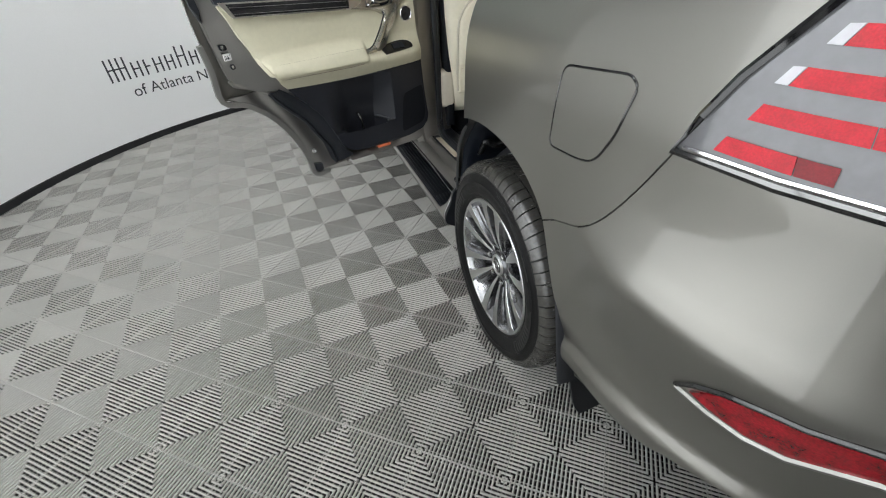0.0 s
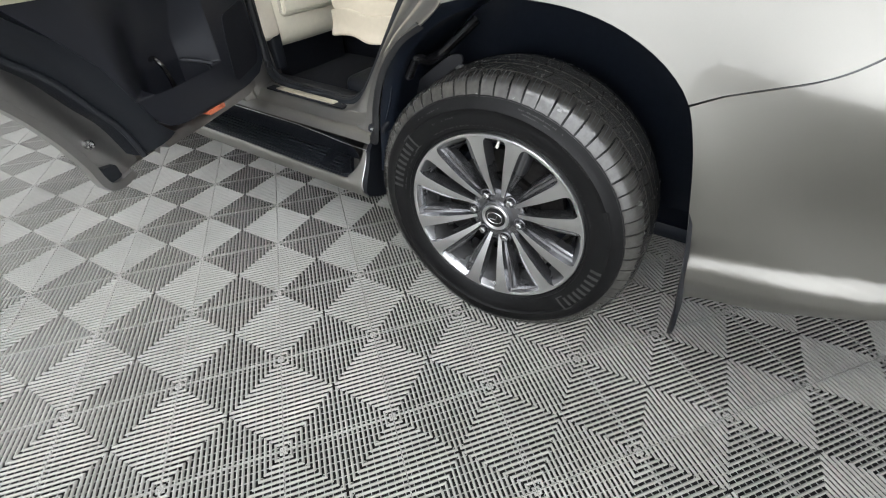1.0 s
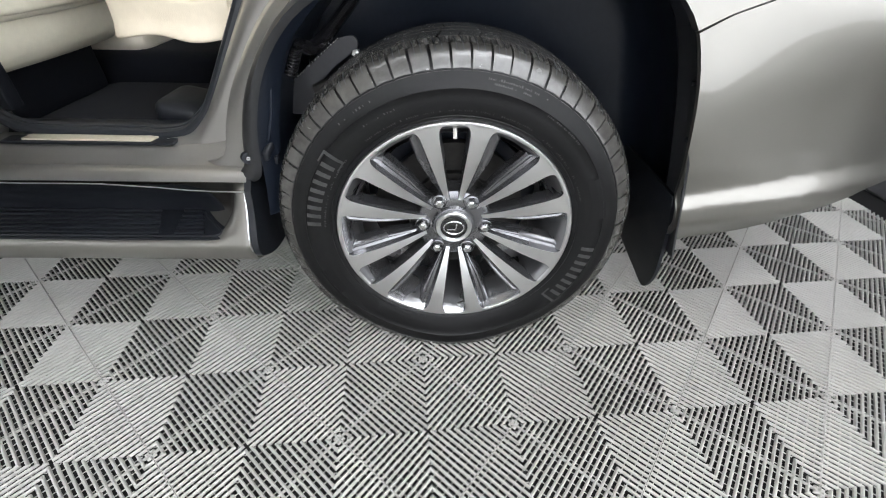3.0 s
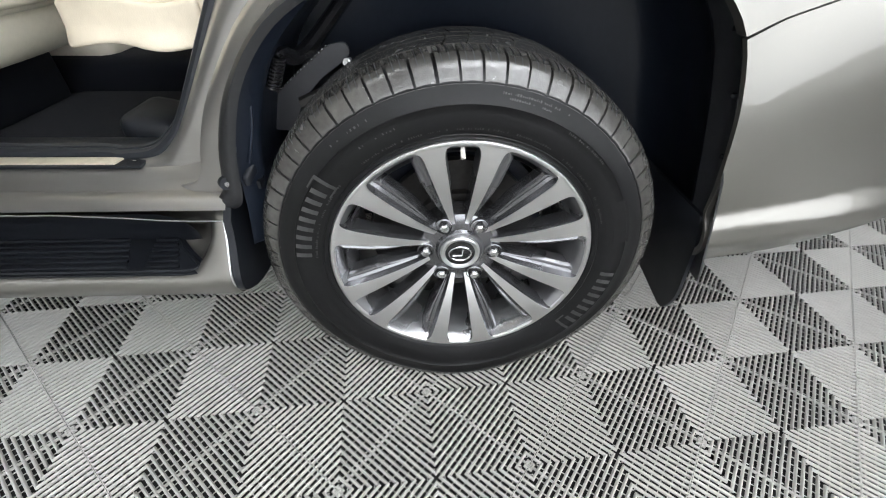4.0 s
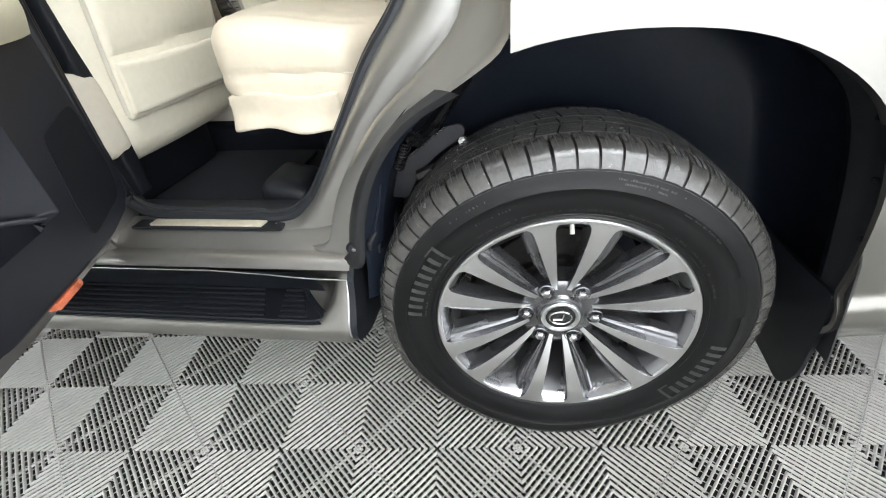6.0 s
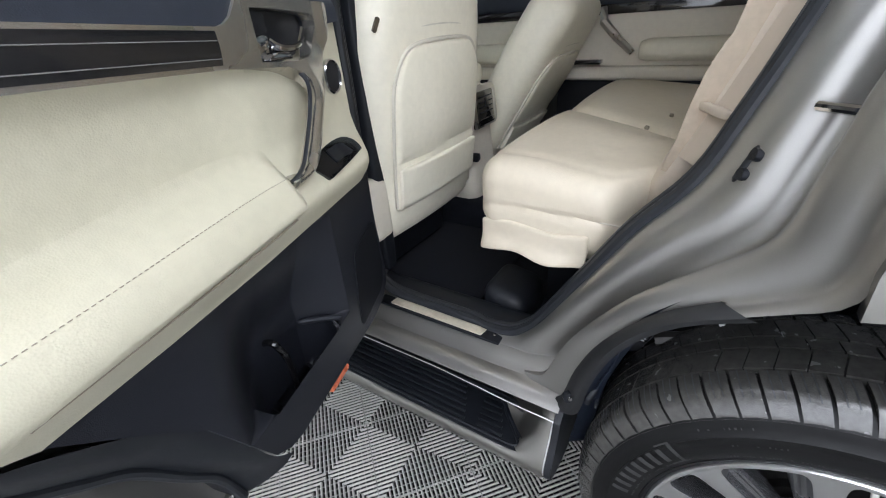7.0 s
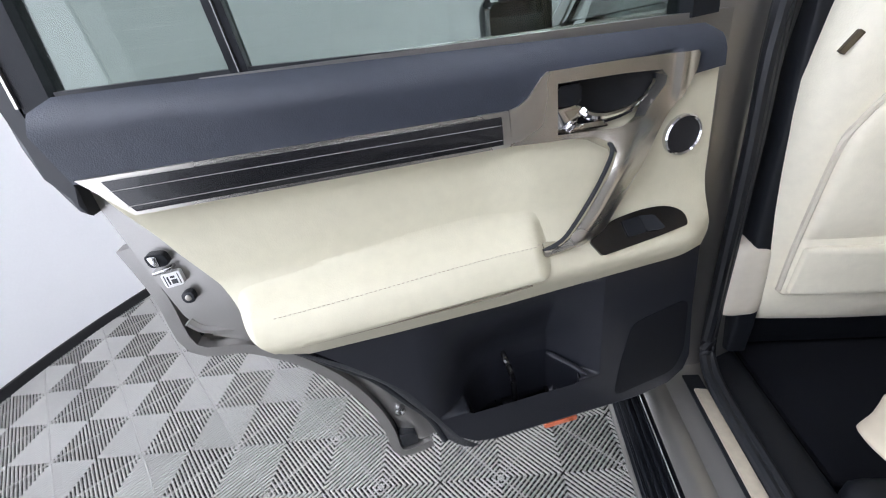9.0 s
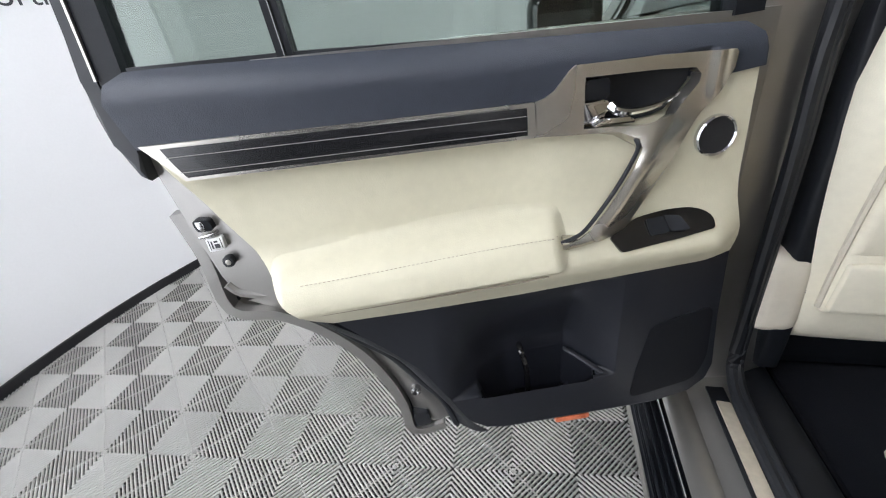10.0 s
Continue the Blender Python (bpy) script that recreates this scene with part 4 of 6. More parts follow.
d_skin("arch_flange", [(0.40, 0.522), (0.395, 0.56), (0.415, 0.62), (0.45, 0.685), (0.495, 0.765), (0.54, 0.815), (0.58, 0.86), (0.62, 0.905), (0.70, 0.90), (0.765, 0.892), (0.70, 0.864), (0.627, 0.808), (0.567, 0.732), (0.527, 0.648), (0.507, 0.575), (0.498, 0.518), (0.44, 0.520)], lambda s, z: -0.070 - SIDE(z) * 0.8 + 0.006 * math.sin(s * 60 - z * 25), 0.008, SHELL_PAINT, rear_door, "painted flange along the arch cut", 0.014)
part("corner_bracket", prism(rounded([(0.503, 0.516), (0.505, 0.556), (0.470, 0.552), (0.468, 0.518)], 0.006), lambda u, v, w: Dm(u, w, v), -0.12, -0.092, 0.002), RUBBER, rear_door)
part("lower_fold", tube([Dm(s, -0.075, z) for s, z in smooth_loop([(0.752, 0.968), (0.735, 0.948), (0.69, 0.934), (0.635, 0.910), (0.60, 0.885)], 4, closed=False)], 0.009, 8), SHELL_PAINT, rear_door)
# upper roll
NAVY_O = [(-0.030, 1.2555), (-0.044, 1.242), (-0.047, 1.204), (0.0, 1.20), (0.25, 1.19), (0.70, 1.21), (0.735, 1.215), (0.748, 1.268), (0.744, 1.288), (0.724, 1.2985), (0.65, 1.2955), (0.55, 1.2895), (0.326, 1.2765)]
d_skin("upper_roll", NAVY_O, lambda s, z: 0.012 - 0.05 * max(0.0, (z - (1.256 + 0.06 * max(s, 0)) + 0.035) / 0.04) ** 2 * 0.7 - 0.034 * hump(s, 0.022, 0.034, 0.188, 0.200) * (1 - sm(z, 1.220, 1.232)), 0.03, NAVY, rear_door, "blue-black grained upper door trim", 0.012)


# cream field: hollow in the middle, a ledge along its foot
CREAM_O = [(-0.047, 1.206), (-0.054, 1.06), (-0.060, 0.932), (0.12, 0.921), (0.28, 0.914), (0.45, 0.915), (0.575, 0.920), (0.60, 0.945), (0.635, 1.012), (0.685, 1.108), (0.728, 1.208), (0.4, 1.203)]


LEDGE = table([(0.90, 0.010), (0.915, 0.012), (0.935, 0.026), (0.955, 0.041), (0.970, 0.047), (0.982, 0.045), (0.992, 0.037), (1.010, 0.021), (1.028, 0.008), (1.05, 0.0)])


def cream_n(s, z):
    ledge = LEDGE(z) * (0.25 + 0.75 * sm(s, -0.085, 0.0))
    return 0.002 + ledge - 0.010 * hump(z, 1.0, 1.06, 1.12, 1.19) * sm(s, 0.2, 0.3) - 0.03 * hump(s, 0.022, 0.034, 0.188, 0.200) * sm(z, 1.150, 1.164)


d_skin("cream_panel", CREAM_O, cream_n, 0.03, CREAM_DOOR, rear_door, "cream moulded door panel", 0.014)
# padded armrest, its top running up into the panel
ARM = rounded([(0.644, 1.036), (0.630, 1.005), (0.594, 0.957), (0.27, 0.957), (0.228, 0.962), (0.208, 1.00), (0.204, 1.040), (0.206, 1.066), (0.25, 1.075), (0.45, 1.070), (0.62, 1.050)], [0.01, 0.01, 0.01, 0.02, 0.02, 0.015, 0.015, 0.01, 0.02, 0.03, 0.02], 4)



PAD = table([(0.950, -0.002), (0.960, 0.0005), (0.9655, 0.0075), (0.970, 0.0115), (0.978, 0.0130), (0.990, 0.0185), (1.004, 0.0250), (1.013, 0.0272), (1.019, 0.0262), (1.026, 0.0222), (1.036, 0.0145), (1.046, 0.0078), (1.057, 0.0028), (1.068, 0.0), (1.08, -0.001)])


def arm_n(s, z):
    edge = 1.021 - 0.007 * sm(s, 0.25, 0.60)
    reach = 0.72 + 0.12 * sm(s, 0.22, 0.32) - 0.30 * sm(s, 0.38, 0.62)
    zz = 1.016 + (z - edge) / (reach if z > edge else 1.0)
    ends = sm(s, 0.206, 0.236) * (1 - sm(s, 0.618, 0.645))
    low = cream_n(s, z) - 0.0015
    return low + (PAD(zz) + 0.0012) * ends


d_skin("armrest", ARM, arm_n, 0.02, CREAM_DOOR, rear_door, "cream padded leather armrest", 0.008)
bm = bmesh.new()
s = 0.215
while s < 0.59:
    z = 1.020 - 0.007 * sm(s, 0.25, 0.60)
    a, b = Vector(Dm(s, arm_n(s, z) + 0.0008, z)), Vector(Dm(s + 0.0042, arm_n(s, z) + 0.0008, z))
    add_box(bm, (a + b) / 2, (0.0007, 0.0007, 0.0007))
    q = (b - a).to_track_quat("X", "Z").to_matrix().to_4x4()
    bmesh.ops.transform(bm, matrix=Matrix.Translation((a + b) / 2) @ q @ Matrix.Diagonal((5.0, 1, 1, 1)) @ Matrix.Translation(-(a + b) / 2), verts=bm.verts[-8:])
    s += 0.0062
tagged(part("stitching", bm, THREAD, rear_door, smooth=False), kind="stuff")

# thin grey tube that draws the shadow line of the seam below the pad
part("armrest_seam", tube([Dm(q, cream_n(q, z) + 0.0024, z) for q, z in [(0.245 + 0.0225 * k, 0.9605 + 0.004 * sm(0.245 + 0.0225 * k, 0.30, 0.245)) for k in range(16)]], 0.0012, 6), THREAD, rear_door, "fine shade line along the seam under the armrest")

# satin strip with a dark wood inlay
STRIP = [(0.729, 1.219), (0.252, 1.2015), (0.250, 1.158), (0.692, 1.171)]
d_skin("trim_strip", STRIP, lambda s, z: 0.017, 0.018, SATIN, rear_door, "satin grey trim strip", 0.05)
INLAY = [(0.705, 1.2135), (0.263, 1.1975), (0.262, 1.163), (0.686, 1.176)]
wood_inlay = d_skin("wood_inlay", INLAY, lambda s, z: 0.0195 + 0.003 * math.sin((z - 1.165) / 0.045 * math.pi), 0.006, INLAY_WOOD, rear_door, "gloss dark wood inlay with pale pinstripes", 0.008)
for k in (0.2, 0.72):
    a0, a1 = lerp(1.1755, 1.2135, k), lerp(1.163, 1.1975, k)
    pts = [Dm(lerp(0.688 + 0.017 * k, 0.264, t), 0.0205 + 0.003 * math.sin(k * math.pi), lerp(a0, a1, t)) for t in (0, 0.5, 1)]
    part("pinstripe", tube(pts, 0.0005, 6), mat("dull pinstripe", (0.22, 0.21, 0.20), 0.5, var=0.1), rear_door)

# satin handle bezel with the pull
HOLE = [(0.188, 1.2215), (0.10, 1.2185), (0.048, 1.2145), (0.040, 1.206), (0.041, 1.196), (0.068, 1.163), (0.085, 1.158), (0.110, 1.1550), (0.188, 1.1595)]
LEFT_B = [(0.250, 1.2015), (0.238, 1.2045), (0.226, 1.211), (0.208, 1.231), (0.200, 1.237), HOLE[0], HOLE[8], (0.142, 1.150), (0.20, 1.1535), (0.250, 1.158)]
TOP_B = [(0.200, 1.237), (0.10, 1.2345), (0.0, 1.2292), (-0.004, 1.225)] + HOLE[3::-1]
RIGHT_B = [(-0.004, 1.225), (-0.003, 1.208), (0.006, 1.192), (0.040, 1.149)] + HOLE[5:2:-1]
PULL_B = [(0.040, 1.149), (0.075, 1.096), (0.112, 1.040), (0.128, 1.005), (0.140, 0.992), (0.165, 0.982), (0.214, 0.968), (0.224, 1.010), (0.204, 1.017), (0.188, 1.028), (0.165, 1.058), (0.130, 1.114), (0.119, 1.130), (0.120, 1.140), (0.142, 1.150)] + HOLE[8:4:-1]


CREST = [Vector(p) for p in ((0.085, 1.178), (0.103, 1.146), (0.112, 1.124), (0.150, 1.058), (0.178, 1.022), (0.215, 0.998))]


def off_crest(s, z):
    """Distance from the crest of the pull; minus on its front side."""
    best = 9.0
    for a, b in zip(CREST, CREST[1:]):
        d = b - a
        k = min(max((Vector((s, z)) - a).dot(d) / d.length_squared, 0), 1)
        e = Vector((s, z)) - (a + d * k)
        if e.length < abs(best):
            best = e.length * (1 if d.x * e.y - d.y * e.x > 0 else -1)
    return best


def bezel_n(s, z):
    pull = sm(z, 0.968, 1.02) * (1 - sm(z, 1.10, 1.175))
    d = off_crest(s, z)
    facet = -(0.65 if d < 0 else 0.5) * (math.hypot(d, 0.008) - 0.008)
    roll = 0.006 * math.exp(-((s - 0.018) / 0.012) ** 2) * sm(z, 1.15, 1.19)
    return 0.016 + (0.038 + max(facet, -0.035)) * pull + roll


d_skin("handle_bezel", [LEFT_B, TOP_B, RIGHT_B, PULL_B], bezel_n, 0.022, SATIN, rear_door, "satin grey door handle bezel and pull", 0.006)
# black strip added as the shade in the gap at the pull's inner edge
part("pull_backing", tube(smooth_loop([Dm(u + 0.0012, bezel_n(u, v) - 0.0075, v) for u, v in ((0.222, 1.010), (0.205, 1.018), (0.189, 1.0285), (0.166, 1.058), (0.148, 1.086), (0.131, 1.114), (0.1195, 1.130), (0.1205, 1.139))], 3, closed=False), 0.0030, 8), BLACK, rear_door, "black strip that darkens the shaded gap behind the pull")
d_skin("handle_bowl", HOLE, lambda s, z: -0.010, 0.004, BLACK, rear_door, "black recessed handle bowl", 0.03)
lever = part("lever", tube(smooth_loop([Dm(0.150, 0.004, 1.183), Dm(0.142, 0.010, 1.175), Dm(0.125, 0.013, 1.1715), Dm(0.100, 0.013, 1.173), Dm(0.078, 0.010, 1.178), Dm(0.058, 0.003, 1.184)], 5, closed=False), [0.0062 - 0.0040 * max(0, i - 8) / 17 for i in range(26)], 10), CHROME, rear_door, "chrome inside door lever")
part("lever_root", prism(rounded([(0.187, 1.162), (0.187, 1.190), (0.157, 1.191), (0.149, 1.183), (0.148, 1.176), (0.160, 1.172), (0.166, 1.163)], 0.003, 3), lambda u, v, w: Dm(u, w, v), -0.004, 0.008, 0.003, 2), CHROME, lever)
part("bowl_lip", prism(rounded([(0.176, 1.1605), (0.160, 1.1690), (0.124, 1.1665), (0.119, 1.1580)], [0.002, 0.006, 0.004, 0.002], 3), lambda u, v, w: Dm(u, w, v), 0.004, 0.0185, 0.003, 2), CHROME, rear_door, "bright edge under the lever")
part("lock_knob", prism(rounded([(0.186, 1.192), (0.186, 1.217), (0.153, 1.216), (0.153, 1.192)], 0.005), lambda u, v, w: Dm(u, w, v), -0.01, 0.010, 0.004), BLACK, rear_door)

# tweeter
def disc(name, s0, z0, prof, material, parent, n=36, label=""):
    bm = bmesh.new()
    add_lathe(bm, prof, lambda p, r, a: Dm(s0 + r * math.cos(a), p, z0 + r * math.sin(a)), n)
    return part(name, bm, material, parent, label)


disc("tweeter_ring", -0.003, 1.1205, [(0.002, 0.0285), (0.008, 0.0285), (0.010, 0.0265), (0.008, 0.0245), (0.004, 0.0245)], CHROME, rear_door, label="chrome ring of the small loudspeaker")
disc("tweeter_mesh", -0.003, 1.1205, [(0.006, 0.0248), (0.0075, 0.012), (0.008, 0.0003)], mat("fine black mesh", (0.012, 0.012, 0.014), 0.6, var=0.3, bump=1.0, bump_scale=1500), rear_door)

# window switch on its sloping plate
SW = rounded([(0.150, 1.003), (0.112, 1.021), (0.055, 1.026), (0.015, 1.023), (-0.006, 1.010), (-0.004, 0.996), (0.05, 0.991), (0.138, 0.985)], [0.004, 0.02, 0.02, 0.02, 0.01, 0.005, 0.01, 0.004], 3)
sw_n = lambda s, z: cream_n(s, z) + 0.0055
switch_plate = d_skin("switch_plate", SW, sw_n, 0.02, GLOSS_BLACK, rear_door, "gloss dark window switch plate", 0.012)
d_skin("switch_button", rounded([(0.092, 1.000), (0.094, 1.019), (0.068, 1.020), (0.064, 1.001)], 0.003), lambda s, z: sw_n(s, z) + 0.004, 0.010, BLACK, rear_door, "", 0.01)
d_skin("switch_button", rounded([(0.063, 1.001), (0.067, 1.020), (0.046, 1.019), (0.036, 1.002)], 0.003), lambda s, z: sw_n(s, z) + 0.003 + 0.005 * sm(s, 0.066, 0.04), 0.010, BLACK, rear_door, "", 0.008)

# lower black part with the bin
LOW = [(0.575, 0.920), (0.45, 0.915), (0.28, 0.914), (0.12, 0.921), (-0.060, 0.932), (-0.068, 0.80), (-0.082, 0.68), (-0.074, 0.645), (-0.045, 0.618), (0.02, 0.603), (0.11, 0.590), (0.22, 0.590), (0.30, 0.598), (0.355, 0.612), (0.385, 0.636), (0.415, 0.700), (0.455, 0.785), (0.505, 0.845)]


def low_n(s, z):
    """A flat front; above the rim of the bin it leans back between a lit side wall and a long fade."""
    k = min(max((s - 0.106) / (0.180 - 0.106), 0.0), 1.0)
    fade = 1 - sm(s, 0.29, 0.43)
    slope = 0.026 + 0.046 * sm(z, 0.90, 0.75)
    skirt = 0.020 * sm(z, 0.605, 0.580)
    return 0.011 - slope * k * fade * sm(z, 0.919, 0.905) * sm(z, 0.694, 0.702) - skirt


def low_surf(s, z):
    """The panel with the well of its bin, which drops behind the rim."""
    rim = 0.692 + 0.012 * sm(s, 0.165, 0.125)
    brow = rim + 0.006 + 0.030 * min(max((s - 0.122) / 0.055, 0.0), 1.0)
    deep = sm(s, 0.122, 0.132) * (1 - sm(s, 0.335, 0.362))
    if deep < 1e-4 or not rim < z < brow:
        return Dm(s, low_n(s, z), z)
    q, back = (z - rim) / (brow - rim), low_n(s, brow)
    if q < 0.2:
        n, w = 0.008 - 0.01 * q, lerp(rim, 0.60, q / 0.2)
    elif q < 0.4:
        n, w = lerp(0.006, back - 0.008, (q - 0.2) / 0.2), 0.60
    else:
        e = (q - 0.4) / 0.6
        n, w = back - 0.008 * (1 - e ** 3), lerp(0.60, brow, e)
    return Dm(s, lerp(low_n(s, z), n, deep), lerp(z, w, deep))


skin("lower_panel", LOW, low_surf, 0.03, PANEL_BLACK, rear_door, "black grained lower door panel with a storage bin", 0.003, out=tuple(DN))
d_skin("speaker_cover", rounded([(0.050, 0.80), (-0.056, 0.825), (-0.066, 0.70), (-0.05, 0.65), (0.075, 0.625), (0.068, 0.70)], 0.02), lambda s, z: low_n(s, z) + 0.0015, 0.004, mat("fine black grille", (0.007, 0.008, 0.011), 0.6, spec=0.24, var=0.2, bump=0.5, bump_scale=1300), rear_door, "", 0.015)
part("bin_ledge", tube(smooth_loop([Dm(0.182, -0.056, 0.718), Dm(0.172, -0.045, 0.7145), Dm(0.150, -0.022, 0.706), Dm(0.130, -0.002, 0.695), Dm(0.124, 0.004, 0.690)], 4, closed=False), [0.002, 0.004, 0.005] + [0.0058] * 11 + [0.005, 0.003, 0.002], 10), PANEL_BLACK, rear_door, "rounded ledge beside the bin")
part("bin_divider", tube(smooth_loop([Dm(0.268, -0.060, 0.742), Dm(0.270, -0.046, 0.748), Dm(0.269, -0.036, 0.740), Dm(0.264, -0.030, 0.715), Dm(0.262, -0.028, 0.68), Dm(0.262, -0.028, 0.63)], 4, closed=False), 0.0058, 8), GLOSS_BLACK, rear_door, "gloss black hook in the door bin")
part("door_reflector", prism(rounded([(0.217, 0.581), (0.148, 0.580), (0.148, 0.592), (0.214, 0.593)], 0.003), lambda u, v, w: Dm(u, w, v), -0.040, 0.006, 0.002), ORANGE, rear_door, "orange door edge reflector")

# window frame and glass
def bar_sz(name, pts, w, n0, n1, material, label=""):
    """A flat upright bar along (s, z) points."""
    bm = bmesh.new()
    L, Rr = [], []
    vs = [Vector(p) for p in pts]
    for i, p in enumerate(vs):
        t = (vs[min(i + 1, len(vs) - 1)] - vs[max(i - 1, 0)]).normalized()
        q = Vector((-t.y, t.x))
        L.append(tuple(p + q * w / 2))
        Rr.append(tuple(p - q * w / 2))
    add_prism(bm, L + Rr[::-1], lambda u, v, k: Dm(u, k, v), n0, n1)
    return part(name, bm, material, rear_door, label, smooth=False)


bar_sz("window_frame_rear", [(0.764, 1.285), (0.755, 1.38), (0.735, 1.55), (0.690, 1.76)], 0.030, -0.085, -0.050, BLACK, "black window frame")
bar_sz("window_frame_rear_edge", [(0.780, 1.292), (0.772, 1.38), (0.752, 1.55), (0.707, 1.77)], 0.0028, -0.088, -0.046, SATIN)
part("window_seal_rear", prism([(0.779, 1.160), (0.786, 1.170), (0.793, 1.185), (0.801, 1.215), (0.805, 1.252), (0.801, 1.296), (0.793, 1.343), (0.788, 1.387), (0.768, 1.56), (0.726, 1.79), (0.710, 1.79), (0.754, 1.55), (0.775, 1.38), (0.783, 1.30), (0.781, 1.25), (0.776, 1.20)], lambda u, v, w: Dm(u, w, v), -0.080, -0.052, 0.006), RUBBER, rear_door, "black rubber window seal")
bar_sz("window_frame_front", [(-0.052, 1.262), (-0.045, 1.50), (-0.03, 1.76)], 0.040, -0.09, -0.04, BLACK)
bar_sz("window_frame_top", [(-0.05, 1.765), (0.3, 1.775), (0.73, 1.765)], 0.045, -0.12, -0.07, BLACK)
bar_sz("window_divider", [(0.548, 1.29), (0.553, 1.40), (0.558, 1.76)], 0.020, -0.082, -0.050, BLACK)
part("divider_groove", tube([Dm(0.5475, -0.0495, 1.29), Dm(0.5525, -0.0495, 1.40), Dm(0.5575, -0.0495, 1.75)], 0.0018, 5), GLOSS_BLACK, rear_door)
d_skin("belt_strip", [(0.742, 1.292), (0.55, 1.284), (0.326, 1.270), (-0.035, 1.250), (-0.035, 1.261), (0.326, 1.281), (0.55, 1.2945), (0.742, 1.302)], lambda s, z: -0.052, 0.02, RUBBER, rear_door, "", 0.05)
for nm, o in (("door_pane", [(-0.04, 1.25), (0.55, 1.28), (0.56, 1.76), (-0.03, 1.76)]), ("quarter_pane", [(0.56, 1.28), (0.77, 1.29), (0.70, 1.76), (0.57, 1.76)])):
    g = part(nm, prism(o, lambda u, v, w: Dm(u, w, v), -0.070, -0.066), PANE, rear_door, "greenish tinted glass", smooth=False)
    g.visible_shadow = False

# latch, label and plug on the rear edge
def on_edge(name, o, n0, n1, material, label="", bevel=0.001):
    return part(name, prism(o, lambda u, v, w: Dm(u, w, v), n0, n1, bevel), material, rear_door, label)


on_edge("latch", rounded([(0.752, 1.072), (0.754, 1.092), (0.729, 1.090), (0.727, 1.072)], 0.006), -0.075, -0.058, BLACK)
on_edge("latch_plate", rounded([(0.754, 1.066), (0.727, 1.069), (0.726, 1.064), (0.752, 1.061)], 0.002), -0.07, -0.056, STEEL)
on_edge("latch_claw", rounded([(0.748, 1.080), (0.749, 1.090), (0.738, 1.089), (0.739, 1.074), (0.744, 1.074)], 0.002), -0.06, -0.0555, STEEL)
on_edge("sticker", rounded([(0.7475, 1.0365), (0.7470, 1.0595), (0.7215, 1.0605), (0.7220, 1.0385)], 0.003), -0.068, -0.0592, mat("white sticker", (0.78, 0.78, 0.78), 0.5, var=0.03), "small white pictogram sticker")
for o in ([(0.7445, 1.0395), (0.7440, 1.0570), (0.7428, 1.0570), (0.7433, 1.0395)], [(0.7262, 1.0410), (0.7257, 1.0578), (0.7245, 1.0578), (0.7250, 1.0410)], [(0.7410, 1.0415), (0.7407, 1.0545), (0.7385, 1.0545), (0.7388, 1.0415)], [(0.7365, 1.0420), (0.7363, 1.0490), (0.7285, 1.0492), (0.7287, 1.0422)], [(0.7360, 1.0515), (0.7358, 1.0545), (0.7300, 1.0547), (0.7302, 1.0517)]):
    on_edge("sticker_bar", o, -0.0600, -0.0588, INK, bevel=0)
on_edge("edge_plug", rounded([(0.7345, 1.006), (0.7355, 1.024), (0.7190, 1.0255), (0.7180, 1.0075)], 0.007, 4), -0.068, -0.057, RUBBER)
on_edge("edge_plug_core", rounded([(0.7305, 1.0105), (0.7310, 1.020), (0.7230, 1.021), (0.7225, 1.0115)], 0.004, 4), -0.060, -0.0560, SATIN)
disc("drain_plug", 0.489, 0.612, [(-0.122, 0.011), (-0.104, 0.011), (-0.102, 0.007), (-0.106, 0.0002)], STEEL, rear_door, 20)

# ---- door opening, sill, running board, cabin ----
def rbox(size, r, n=10, warp=None):
    """A soft box: rounded on all edges, cut fine enough to be bent by warp."""
    bm = bmesh.new()
    bmesh.ops.create_cube(bm, size=1.0)
    bmesh.ops.subdivide_edges(bm, edges=bm.edges[:], cuts=n, use_grid_fill=True)
    h = Vector(size) / 2
    for v in bm.verts:
        p = Vector((v.co.x * size[0], v.co.y * size[1], v.co.z * size[2]))
        q = []
        for i in range(3):
            # cells crowd towards the edges
            t = p[i] / h[i]
            t = math.copysign(abs(t) ** 0.75, t)
            q.append(t * h[i])
        p = Vector(q)
        inner = Vector(tuple(min(max(p[i], -h[i] + r), h[i] - r) for i in range(3)))
        d = p - inner
        if d.length > 1e-6:
            p = inner + d.normalized() * r
        v.co = p
    if warp:
        for v in bm.verts:
            v.co = warp(v.co.copy())
    return bm


def loft(rows, close=False):
    bm = bmesh.new()
    vs = [[bm.verts.new(p) for p in r] for r in rows]
    for a, b in zip(vs, vs[1:]):
        for i in range(len(a) - (0 if close else 1)):
            j = (i + 1) % len(a)
            bm.faces.new((a[i], a[j], b[j], b[i]))
    return bm


# rear jamb: from the outer cut line inward to the seal, with pressed channels
C1 = [(-0.020, 0.066, 1.30), (-0.058, 0.116, 1.11), (-0.064, 0.124, 1.0), (-0.064, 0.128, 0.905), (-0.040, 0.185, 0.850), (-0.020, 0.285, 0.785), (-0.010, 0.355, 0.700), (-0.004, 0.395, 0.60), (0.0, 0.415, 0.50), (0.01, 0.45, 0.475)]
C2 = [(0.17, 0.17, 1.32), (0.155, 0.222, 1.156), (0.150, 0.256, 1.057), (0.145, 0.300, 0.947), (0.140, 0.374, 0.85), (0.135, 0.44, 0.74), (0.128, 0.525, 0.60), (0.124, 0.56, 0.560), (0.121, 0.60, 0.535), (0.12, 0.66, 0.528)]
top1 = [(0.12, -0.02, 1.80), (0.055, 0.035, 1.55)]
top2 = [(0.24, 0.03, 1.78), (0.21, 0.10, 1.56)]
